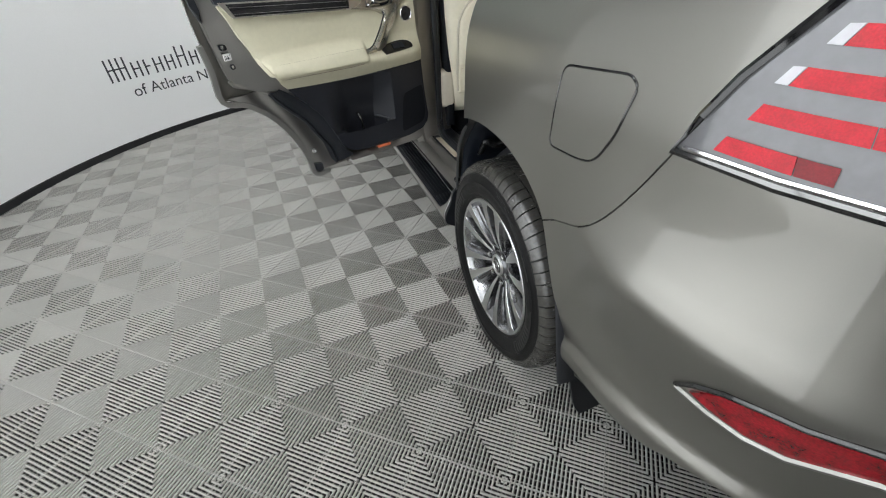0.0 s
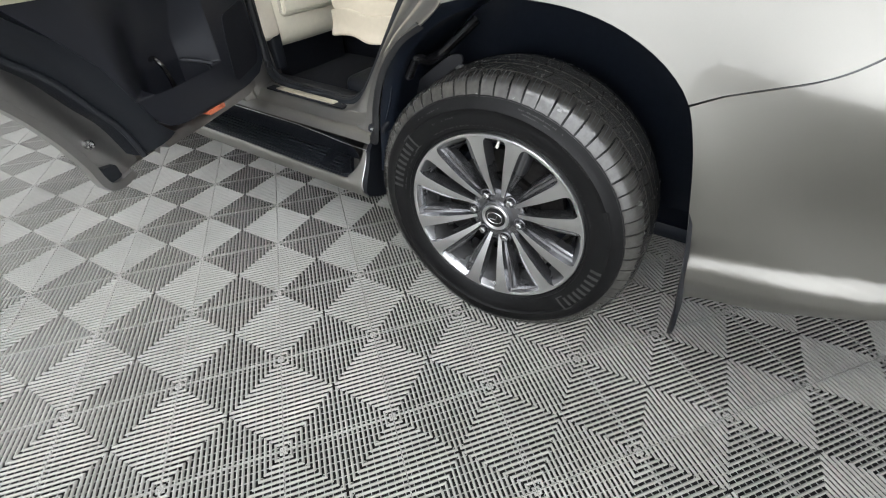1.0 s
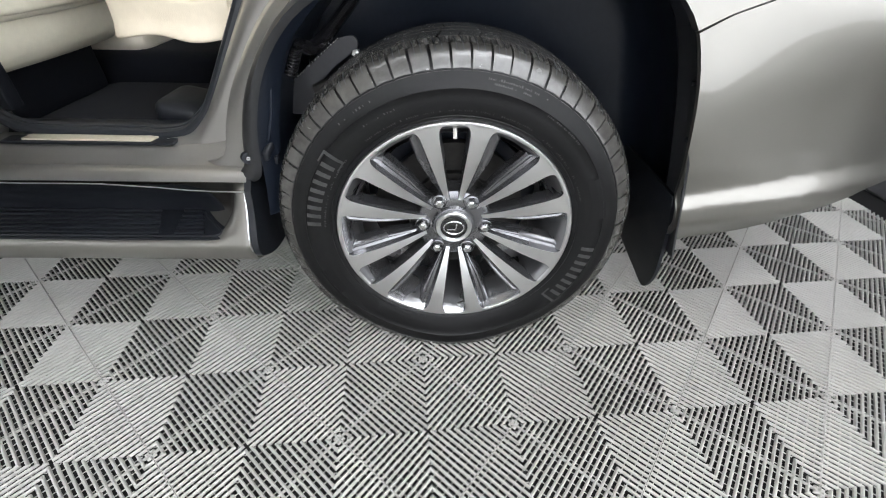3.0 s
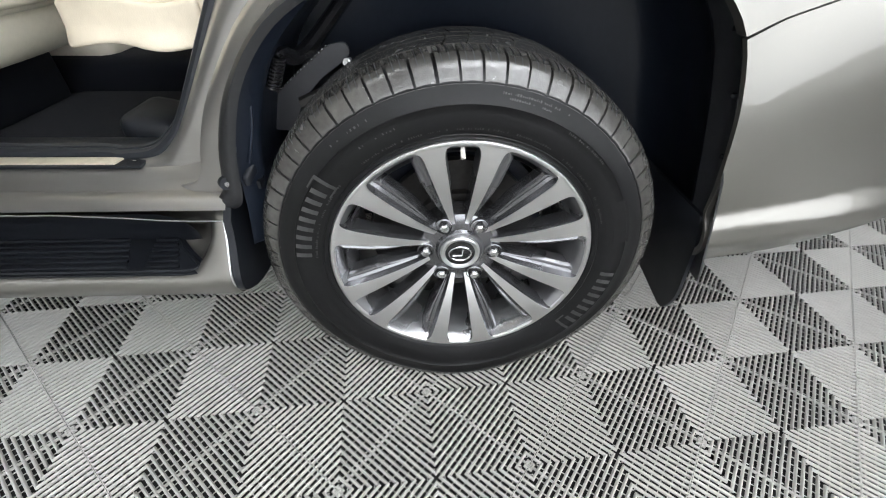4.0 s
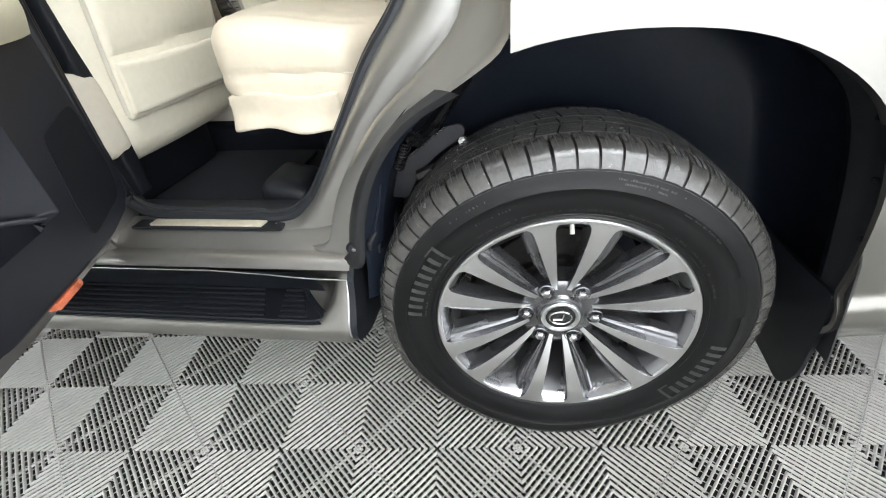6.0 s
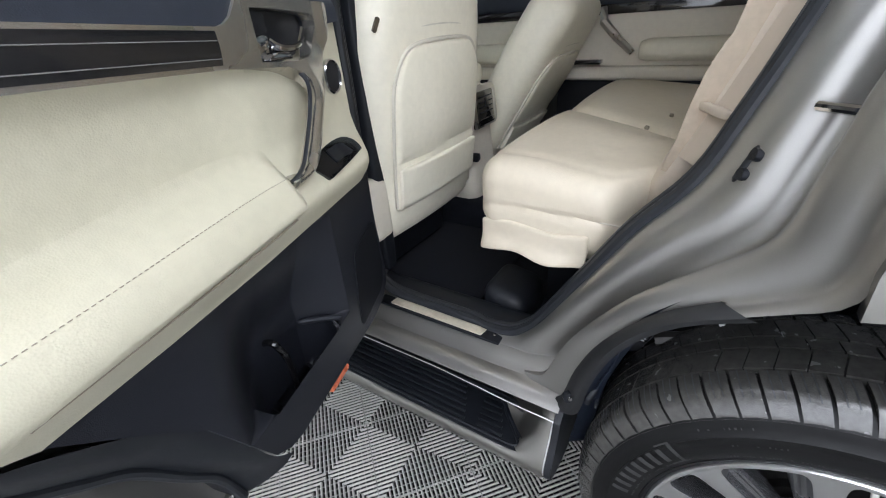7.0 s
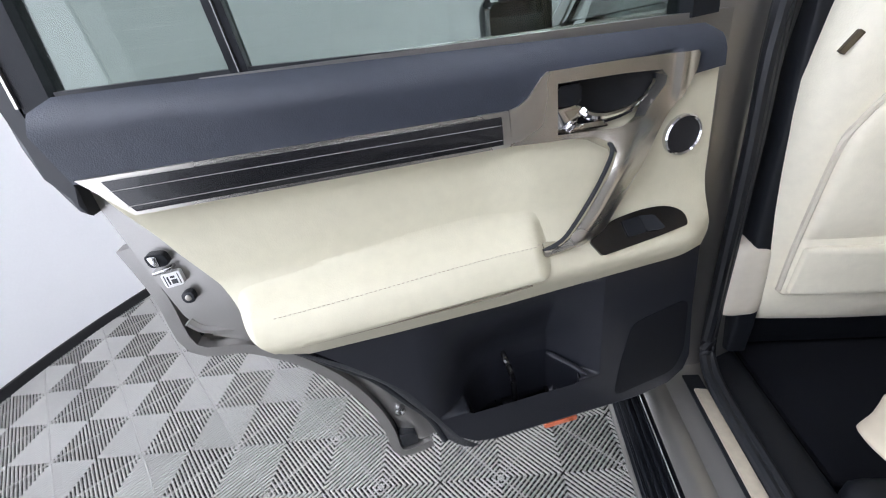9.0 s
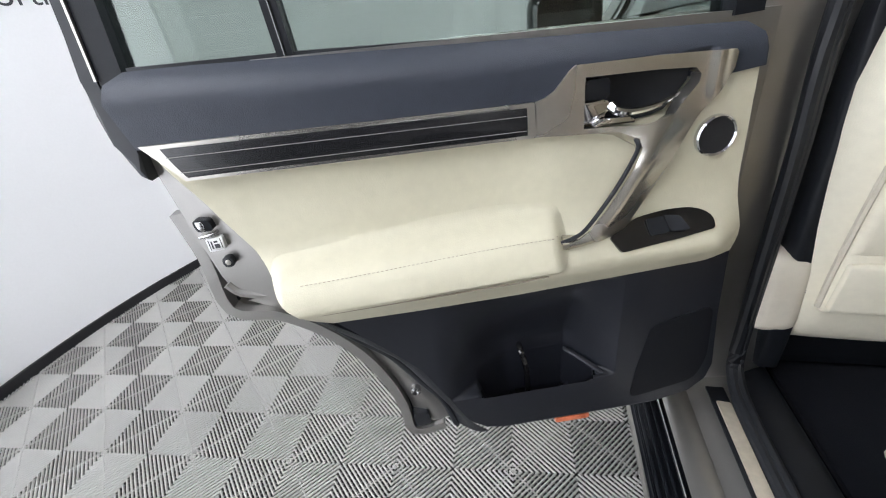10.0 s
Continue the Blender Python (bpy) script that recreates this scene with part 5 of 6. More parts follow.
P1 = smooth_loop(top1 + C1, 4, closed=False)
P2 = smooth_loop(top2 + C2, 4, closed=False)
rows = []
for t, dip in ((0.0, 0.0), (0.06, 0.0), (0.10, 0.005), (0.15, 0.006), (0.20, 0.001), (0.28, -0.004), (0.36, -0.005), (0.42, 0.001), (0.465, 0.012), (0.51, 0.019), (0.56, 0.019), (0.605, 0.010), (0.65, -0.001), (0.72, -0.005), (0.82, -0.005), (0.92, -0.002), (1.0, 0.0)):
    row = []
    for a, b in zip(P1, P2):
        d = (b - a)
        nrm = Vector((-0.5, 0.75, 0.45)).normalized()
        row.append(a + d * t + Vector((0.03 * t * (1 - t), 0, 0)) - nrm * dip * 2.1)
    rows.append(row)
part("door_jamb", loft(rows), JAMB_PAINT, CAR, "painted rear door jamb with pressed channels", angle=60)
# grey edge trim along the arch side of the jamb
pairs = [(a, b) for a, b in zip(P1, P2) if 0.46 < a.z < 0.845]
out_n = Vector((-0.5, 0.75, 0.45)).normalized()
rows = [[a + (b - a) * t + out_n * h for a, b in pairs] for t, h in ((-0.03, -0.010), (-0.03, 0.0), (-0.02, 0.004), (0.05, 0.005), (0.13, 0.0015), (0.16, -0.003), (0.17, -0.016))]
part("arch_edge_trim", loft(rows), mat("grey edge trim", (0.016, 0.0165, 0.018), 0.5, var=0.15), CAR, "dark grey rubber edge trim on the arch", angle=50)
# seal round the opening
FRONT = [(0.125, 0.70, 0.530), (0.125, 0.90, 0.532), (0.130, 0.985, 0.548), (0.135, 1.015, 0.60), (0.137, 1.02, 0.80), (0.135, 1.015, 1.05), (0.130, 1.01, 1.25), (0.16, 1.02, 1.5), (0.235, 1.02, 1.76), (0.25, 0.9, 1.80), (0.255, 0.4, 1.81), (0.25, 0.1, 1.80)]
seal = smooth_loop([Vector(p) for p in top2 + C2] + [Vector(p) for p in FRONT], 4)
part("opening_seal", tube(seal, 0.0125, 10, closed=True), RUBBER, CAR, "thick black rubber seal round the door opening")
part("seal_lip", tube([p + Vector((0.012, 0.004, 0.006)) for p in seal], 0.010, 8, closed=True), RUBBER, CAR)
# centre pillar
rows = []
for z, x0, y0, k in ((0.47, 0.02, 1.05, 0), (0.55, 0.0, 1.05, 0), (0.80, -0.028, 1.06, 0), (1.05, -0.030, 1.065, 0), (1.27, 0.005, 1.065, 0), (1.5, 0.06, 1.06, 0), (1.82, 0.17, 1.05, 0)):
    rows.append([(x0, y0 + 0.04, z), (x0 - 0.004, y0 - 0.03, z), (x0 + 0.03, y0 - 0.042, z), (x0 + 0.045, y0 - 0.030, z), (x0 + 0.085, y0 - 0.036, z), (x0 + 0.15, y0 - 0.03, z), (x0 + 0.21, y0 + 0.0, z), (x0 + 0.22, y0 + 0.12, z), (x0 + 0.02, y0 + 0.10, z)])
rows = [r for r in zip(*[smooth_loop([r[i] for r in rows], 3, closed=False) for i in range(9)])]
part("centre_pillar", loft(rows, close=True), JAMB_PAINT, CAR, "painted centre pillar", angle=40)
part("pillar_cover", rbox((0.03, 0.15, 0.62), 0.012, 6, lambda v: Vector((0.235 + (v.z + 0.31) * 0.10 + v.x, 1.09 + v.y, 1.58 + v.z))), CREAM_TRIM, CAR, "cream pillar cover")
part("pillar_cover_lower", rbox((0.05, 0.15, 0.72), 0.015, 6, lambda v: Vector((0.205 + v.x, 1.09 + v.y, 0.91 + v.z))), BLACK, CAR)
part("belt_guide", prism(rounded([(-0.02, -0.10), (0.02, -0.10), (0.02, 0.10), (-0.02, 0.10)], 0.015), lambda u, v, w: (0.235 + w, 1.02 + u * 0.5, 1.27 + v), 0, 0.012, 0.002), STEEL, CAR)
# sill
SILL = [(-0.004, 0.478), (0.010, 0.492), (0.030, 0.494), (0.050, 0.488), (0.066, 0.500), (0.080, 0.517), (0.112, 0.520), (0.135, 0.523), (0.15, 0.50)]
rows = []
for y in (0.437, 0.46, 0.52, 0.60, 0.75, 0.9, 1.08, 1.4, 2.02):
    lift = 0.02 * sm(y, 0.60, 0.42)
    rows.append([(x, y, z + lift * sm(x, 0.02, 0.08)) for x, z in SILL])
part("sill", loft(rows), JAMB_PAINT, CAR, "painted door sill", angle=50)
part("sill_plate", box((0.096, 0.795, 0.5235), (0.036, 0.37, 0.006), 0.002), BLACK, CAR, "black sill guard with a cream inlay")
part("sill_inlay", prism(rounded([(0.084, 0.660), (0.110, 0.655), (0.112, 0.935), (0.086, 0.938)], 0.003), lambda u, v, w: (u, v, w), 0.524, 0.530, 0.001), mat("pale scuffed metal", (0.62, 0.56, 0.45), 0.4, metal=0.3, var=0.12, scale=12), CAR, "pale sill inlay")
part("sill_screw", box((0.100, 0.63, 0.527), (0.006, 0.006, 0.004), 0.001), STEEL, CAR)
# running board: painted shell and black tread
def board(y):
    """The section of the running board at y: outer foot, edge, tread, body side."""
    e = sm(y, 0.535, 0.452)
    c = sm(y, 0.452, 0.443)
    return [(0.02, 0.285), (-0.032 + 0.01 * c, 0.293), (-0.047 + 0.006 * c, 0.307), (-0.0560 + 0.004 * c, 0.334), (-0.0585 + 0.003 * c, 0.346), (lerp(-0.0575, -0.0565, e) + 0.002 * c, 0.356), (lerp(-0.052, -0.050, e), lerp(0.3615, 0.372, e)), (lerp(-0.044, -0.036, e), lerp(0.3600, 0.400, e)), (lerp(-0.01, -0.024, e), lerp(0.356, 0.424, e)), (lerp(0.03, -0.017, e), lerp(0.357, 0.442, e)), (lerp(0.060, -0.012, e), lerp(0.362, 0.458, e)), (lerp(0.075, -0.004, e), lerp(0.40, 0.468, e)), (0.075, 0.478)]


ys = [0.443, 0.445, 0.448, 0.452] + [0.452 + 0.083 * k / 12 for k in range(1, 13)] + [0.56, 0.7, 1.0, 1.5, 1.95, 2.1, 2.14]
bm = loft([[(x, y, z) for x, z in board(y)] for y in ys])
bm.faces.new([v for v in bm.verts if abs(v.co.y - 0.443) < 1e-6])
part("running_board", bm, PAINT, CAR, "painted running board with a black ribbed tread", angle=60)
part("board_edge", tube(smooth_loop([(x - 0.0006, 0.4432, z) for x, z in board(0.443)[3:11]], 3, closed=False), 0.0016, 6), MACHINED, CAR, "bright worn edge of the running board")


def tread_z(u, v):
    """The tread rises towards the body and is drawn up at its pointed tip."""
    return 0.3655 + 0.05 * max(0.0, u - 0.03) + 0.022 * sm(v, 0.535, 0.488) * sm(u, -0.05, 0.0)


TREAD_O = rounded([(0.074, 0.590), (0.030, 0.553), (-0.020, 0.506), (-0.040, 0.486), (-0.050, 0.497), (-0.051, 0.54), (-0.051, 2.08), (0.074, 2.08)], [0.02, 0.03, 0.02, 0.008, 0.012, 0.02, 0.02, 0.02], 5)
part("step_tread", prism(TREAD_O, lambda u, v, w: (u, v, w + tread_z(u, v)), -0.012, 0.0, 0.003), BLACK, CAR, "black ribbed plastic step tread")
rim = smooth_loop([(u * 0.96, 0.55 + (v - 0.55) * 0.90, tread_z(u, v) + 0.001) for u, v in ((0.066, 1.30), (0.066, 0.80), (0.064, 0.61), (0.030, 0.567), (-0.012, 0.525), (-0.034, 0.506), (-0.042, 0.520), (-0.044, 0.60), (-0.044, 1.30))], 4, closed=False)
part("tread_rim", tube(rim, 0.0032, 6), BLACK, CAR)
for i, x in enumerate((-0.031, -0.014, 0.003, 0.020, 0.037, 0.054)):
    for y0, y1 in ((0.548 + 0.008 * i, 0.612 + 0.004 * i), (0.645 + 0.008 * i, 1.30), (1.34, 2.02)):
        part("step_rib", box((x, (y0 + y1) / 2, tread_z(x, y0) + 0.0025), (0.0085, y1 - y0, 0.007), 0.0025), BLACK, CAR)
part("door_to_step_cover", loft([[(0.060, y, 0.364), (0.052, y, 0.41), (0.012, y, 0.456), (-0.006, y, 0.472)] for y in (0.56, 0.6, 1.0, 2.05)][::-1] + [[(0.034, 0.524, 0.386), (0.030, 0.524, 0.405), (0.010, 0.524, 0.440), (-0.002, 0.524, 0.458)]]), BLACK, CAR)
part("sill_foot_edge", tube([(-0.0135, y, z) for y, z in ((0.437, 0.461), (0.50, 0.461), (0.56, 0.464), (0.62, 0.470), (0.74, 0.477), (1.0, 0.477), (2.0, 0.477))], 0.0014, 6), MACHINED, CAR)
# mud flaps
flap_o = rounded([(-0.016, 0.462), (-0.024, 0.424), (-0.052, 0.360), (-0.056, 0.338), (-0.050, 0.318), (-0.003, 0.290), (0.044, 0.276), (0.20, 0.262), (0.20, 0.50), (0.02, 0.50)], [0.004, 0.02, 0.01, 0.008, 0.014, 0.02, 0.02, 0.01, 0.01, 0.01])
part("front_mud_guard", prism(flap_o, lambda u, v, w: (u, 0.4415 + w, v), -0.014, 0.0, 0.003), FLAP_RUBBER, CAR, "black plastic mud guard ahead of the wheel")
rear_o = rounded([(-0.030, 0.47), (-0.030, 0.40), (-0.006, 0.215), (0.024, 0.158), (0.06, 0.165), (0.24, 0.20), (0.24, 0.47)], [0.01, 0.03, 0.04, 0.02, 0.02, 0.02, 0.01])
part("rear_mud_flap", prism(rear_o, lambda u, v, w: (u, -0.438 + w - 0.075 * sm(v, 0.62, 0.16), v), -0.004, 0.004, 0.002), FLAP_RUBBER, CAR, "black mud flap behind the wheel")
# liner fixings, hoses and a bracket in the arch
for y, z in ((-0.362, 0.79), (-0.402, 0.70), (-0.432, 0.60)):
    part("liner_clip", box((-0.045, y * 0.985, z), (0.008, 0.008, 0.008), 0.003), BLACK, CAR)
part("arch_bracket", rbox((0.026, 0.012, 0.020), 0.004, 5, lambda v: Vector((0.020 + v.x, 0.382 + v.y - v.x * 0.5, 0.541 + v.z + v.x * 0.9))), BLACK, CAR)
part("bracket_tongue", box((0.030, 0.372, 0.518), (0.026, 0.006, 0.016), 0.002), BLACK, CAR)
clip = part("trim_clip", tube([(0.006, 0.424, 0.531), (-0.0015, 0.4185, 0.5318)], [0.0125, 0.0115], 16), BLACK, CAR)
part("clip_pin", tube([(0.000, 0.4195, 0.5315), (-0.0040, 0.4168, 0.5320)], [0.0058, 0.0042], 12), STEEL, clip)
part("liner_seam", tube(smooth_loop([(0.026, 0.350, 0.665), (0.024, 0.357, 0.627), (0.021, 0.368, 0.59), (0.018, 0.377, 0.562)], 4, closed=False), 0.0028, 6), LINER, CAR)
part("filler_pipe", tube(smooth_loop([(0.078, 0.310, 0.718), (0.090, 0.300, 0.722), (0.112, 0.286, 0.714), (0.15, 0.262, 0.73), (0.22, 0.20, 0.80)], 5, closed=False), 0.0135, 10), GLOSS_BLACK, CAR)
for i in range(9):
    c = Vector((0.070, 0.3225, 0.680)).lerp(Vector((0.080, 0.3060, 0.722)), i / 8)
    part("hose_rib", tube([c + Vector((0.0125 * math.cos(q), 0.0105 * math.sin(q), 0.0055 * math.cos(q - 0.6))) for q in [TAU * k / 14 for k in range(14)]], 0.0027, 6, closed=True), GLOSS_BLACK, CAR)
SHIELD = rounded([(0.372, 0.570), (0.352, 0.636), (0.300, 0.680), (0.240, 0.724), (0.206, 0.730), (0.200, 0.708), (0.258, 0.668), (0.300, 0.628), (0.330, 0.566)], 0.012)
part("strut_shield", prism(SHIELD, lambda u, v, w: (w, u, v), 0.150, 0.158, 0.002), mat("grey shield plastic", (0.018, 0.019, 0.023), 0.42, var=0.2, scale=20), CAR, "dark plastic strut shield inside the arch")
for i in range(16):
    y, z = lerp(0.352, 0.242, i / 15), lerp(0.637, 0.723, i / 15)
    part("edge_bead", box((0.148, y, z), (0.005, 0.0042, 0.0042), 0.0015), GLOSS_BLACK, CAR)
part("suspension_link", tube([(0.14, 0.30, 0.62), (0.15, 0.20, 0.66), (0.17, 0.05, 0.72)], 0.016, 8), IRON, CAR)
nut = part("link_nut", tube([(0.160, 0.203, 0.694), (0.142, 0.207, 0.697)], 0.0085, 6), STEEL, CAR, "bright steel suspension nut")
part("nut_stud", tube([(0.143, 0.207, 0.697), (0.132, 0.209, 0.699)], 0.0045, 8), STEEL, nut)
part("axle", tube([(0.10, 0, HUB_Z), (2 * XC - 0.10, 0, HUB_Z)], 0.05, 12), IRON, CAR)
part("underbody", box((XC, 1.35, 0.36), (1.36, 4.2, 0.05), 0.02), LINER, CAR)

# cabin shell
part("cabin_floor", box((XC, 1.05, 0.44), (1.46, 1.9, 0.04), 0.01), CARPET, CAR, "black cabin carpet")
part("carpet_hump", rbox((0.30, 1.6, 0.14), 0.05, 6, lambda v: Vector((XC + v.x, 1.0 + v.y, 0.49 + v.z))), CARPET, CAR)
part("sill_carpet", rbox((0.09, 1.0, 0.11), 0.03, 6, lambda v: Vector((0.185 + v.x, 0.86 + v.y, 0.475 + v.z))), BLACK, CAR, "black plastic kick plate inside the sill")
part("seat_mount_cover", rbox((0.17, 0.13, 0.11), 0.035, 6, lambda v: Vector((0.30 + v.x, 0.665 + v.y, 0.505 + v.z + v.y * 0.2))), BLACK, CAR, "black plastic seat mount cover")
part("floor_mat", rbox((0.42, 0.36, 0.02), 0.009, 5, lambda v: Vector((0.47 + v.x, 0.94 + v.y, 0.470 + v.z))), CARPET, CAR)
part("under_seat", box((XC, 0.36, 0.55), (0.96, 0.5, 0.22), 0.03), CARPET, CAR)
part("headliner", box((XC, 0.4, 1.81), (1.30, 2.4, 0.03), 0.012), CREAM_TRIM, CAR)
part("boot_wall", box((XC, -0.75, 1.0), (1.5, 0.03, 1.0), 0.01), NAVY, CAR)
part("dash", rbox((1.40, 0.35, 0.35), 0.06, 6, lambda v: Vector((XC + v.x, 2.10 + v.y, 0.98 + v.z))), NAVY, CAR)
part("quarter_trim", loft([[(0.20, 0.20 - k * 0.9, 0.98), (0.18, 0.18 - k * 0.9, 1.10), (0.19, 0.12 - k * 0.9, 1.30)] for k in (0, 1)]), TAN_TRIM, CAR)
part("pillar_trim", loft([[Vector(p) + Vector((0.035, -0.01, 0)) for p in (C2[3], C2[2], C2[1], C2[0], top2[1], top2[0])], [Vector(p) + Vector((0.13, 0.040, 0)) for p in (C2[3], C2[2], C2[1], C2[0], top2[1], top2[0])]]), TAN_TRIM, CAR, "tan pillar trim")
part("rear_belt", sweep(smooth_loop([(0.285, 0.232, 1.45), (0.278, 0.256, 1.28), (0.274, 0.274, 1.157), (0.272, 0.288, 1.120), (0.272, 0.302, 1.085), (0.272, 0.315, 1.03), (0.272, 0.325, 0.97), (0.275, 0.34, 0.91)], 4, closed=False), [(-0.022, -0.001), (0.022, -0.001), (0.022, 0.001), (-0.022, 0.001)], up=(-1, 0, 0)), mat("tan webbing", (0.45, 0.37, 0.28), 0.7, var=0.1, bump=0.4, bump_scale=700), CAR, "tan seat belt webbing")
part("belt_guide_loop", rbox((0.08, 0.016, 0.016), 0.007, 5, lambda v: Vector((0.235 + v.x, 0.298 + v.y + v.x * 0.5, 1.036 + v.z))), TAN_TRIM, CAR, "tan belt guide loop")
# jamb fittings
part("striker_plate", prism(rounded([(-0.010, -0.055), (0.010, -0.055), (0.010, 0.055), (-0.010, 0.055)], 0.009), lambda u, v, w: (0.020 + u * 0.8 + v * 0.05, 0.150 + w - u * 0.4 - v * 0.20, 1.085 + v), 0, 0.005, 0.001), STEEL, CAR)
part("striker_rod", tube([(0.022, 0.150, 1.078), (0.050, 0.176, 1.077), (0.076, 0.196, 1.075)], 0.0062, 10), CHROME, CAR, "bright steel door striker")
jamb_switch = part("jamb_switch", rbox((0.016, 0.026, 0.058), 0.0078, 5, lambda v: Vector((0.100 + v.x, 0.238 + v.y - v.z * 0.32, 0.993 + v.z))), RUBBER, CAR, "black rubber door switch")
for dz in (-0.014, 0.014):
    part("stud", tube([(0.094, 0.240 - dz * 0.32, 0.993 + dz), (0.0905, 0.2475 - dz * 0.32, 0.995 + dz)], [0.0100, 0.0085], 14), BLACK, jamb_switch)


# ---- seats ----
def curve3(name, pts, r, material, parent, per=5, closed=False):
    return part(name, tube(smooth_loop(pts, per, closed=closed), r, 6, closed=closed), material, parent)


PIPING = leather("cream piping", (0.66, 0.615, 0.51), 0.5)


def front_seat(xc, side, label):
    """A front seat seen from behind; side: 1 when its door is on the left."""
    seat = thing("front_seat", label, "car seat", group="front seats")

    def back(v):
        z = v.z + 0.98
        t = (z - 0.62) / 0.72
        w = 1.0 - 0.14 * sm(z, 1.12, 1.36)
        y = 1.118 - 0.085 * t + v.y + 0.018 * math.cos(v.x / 0.26 * 1.4) * (-1 if v.y < 0 else 0)
        return Vector((xc + v.x * w, y, z))
    part("backrest", rbox((0.54, 0.17, 0.74), 0.065, 14, back), CREAM, seat)

    def rear_y(z, x=0.0):
        return 1.118 - 0.085 * (z - 0.62) / 0.72 - 0.085 - 0.018 * math.cos(x / 0.26 * 1.4)

    def panel(v):
        z = v.z + 0.935
        w = 1.0 - (0.13 - math.sqrt(max(0.13 ** 2 - max(z - 1.03, 0.0) ** 2, 0.0))) / 0.21
        return Vector((xc + v.x * w, rear_y(z, v.x) + v.y - 0.012 * hump(z, 0.86, 0.95, 1.04, 1.14) * math.cos(v.x / 0.21 * 1.4) * (1 if v.y < 0 else 0) + (0.007 * math.exp(-((z - 0.868 - 0.01 * math.sin(v.x * 9)) / 0.008) ** 2) if v.y < 0 else 0), z))
    part("back_panel", rbox((0.42, 0.03, 0.43), 0.013, 36, panel), CREAM, seat, "padded cream seat back panel")

    def pocket(v):
        z = v.z + 0.79
        return Vector((xc + v.x, rear_y(z, v.x) - 0.016 + v.y - 0.006 * math.sin(v.x * 40) * 0.4 * sm(z, 0.80, 0.84), z))
    part("map_pocket", rbox((0.41, 0.02, 0.115), 0.009, 12, pocket), CREAM, seat, "slack cream map pocket")
    arch = [(-0.212, 0.735), (-0.216, 0.85), (-0.214, 1.03), (-0.202, 1.08), (-0.172, 1.128), (-0.12, 1.150), (0.0, 1.156), (0.12, 1.150), (0.172, 1.128), (0.202, 1.08), (0.214, 1.03), (0.216, 0.85), (0.212, 0.735)]
    curve3("piping", [(xc + x, rear_y(z, x) - 0.006, z) for x, z in arch], 0.0052, PIPING, seat, 4)
    curve3("shoulder_seam", [(xc + x, rear_y(z, x) + 0.002 + 0.05 * abs(x / 0.27) ** 4, z) for x, z in ((-0.25, 1.09), (-0.21, 1.15), (-0.12, 1.182), (0, 1.19), (0.12, 1.182), (0.21, 1.15), (0.25, 1.09))], 0.0028, PIPING, seat, 4)
    part("cushion", rbox((0.52, 0.52, 0.16), 0.06, 8, lambda v: Vector((xc + v.x, 1.42 + v.y, 0.74 + v.z + v.y * 0.1))), CREAM, seat)
    part("hinge_cover", rbox((0.085, 0.19, 0.19), 0.028, 8, lambda v: Vector((xc - side * 0.265 + v.x * (1 - v.z), 1.105 + v.y, 0.748 + v.z))), CREAM_TRIM, seat, "cream seat hinge cover")
    part("hinge_cover", rbox((0.075, 0.16, 0.19), 0.028, 8, lambda v: Vector((xc + side * 0.262 + v.x, 1.125 + v.y, 0.735 + v.z))), CREAM_TRIM, seat)
    part("headrest", rbox((0.28, 0.12, 0.19), 0.05, 8, lambda v: Vector((xc + v.x, 1.02 + v.y, 1.50 + v.z))), CREAM, seat)
    for dx in (-0.07, 0.07):
        part("headrest_post", tube([(xc + dx, 1.03, 1.33), (xc + dx, 1.025, 1.45)], 0.007, 8), STEEL, seat)
    part("seat_tag", prism([(-0.013, -0.013), (-0.006, -0.018), (0.013, 0.008), (0.006, 0.013)], lambda u, v, w: (xc - side * (0.243 - u), rear_y(1.195) + 0.026 + w, 1.198 + v), -0.004, 0.004, 0.001), mat("brown seat tag", (0.10, 0.08, 0.05), 0.6), seat, "small brown fabric tag")
    part("seat_base", box((xc, 1.35, 0.56), (0.40, 0.45, 0.18), 0.02), BLACK, seat)
    return seat


front_seat(0.455, 1, "cream leather front seat with a map pocket on its back")
right_seat = front_seat(2 * XC - 0.455, -1, "cream leather front seat leaning far back")
lean, hinge = Matrix.Rotation(math.radians(24), 3, "X"), Vector((0, 1.12, 0.74))
for c in right_seat.children:
    if not c.name.startswith(("cushion", "hinge_cover", "seat_base")):
        for v in c.data.vertices:
            v.co = hinge + lean @ (v.co - hinge)
right_seat.location.y += 0.06

bench = thing("rear_bench", "cream leather rear bench seat with folded creases", "car seat")


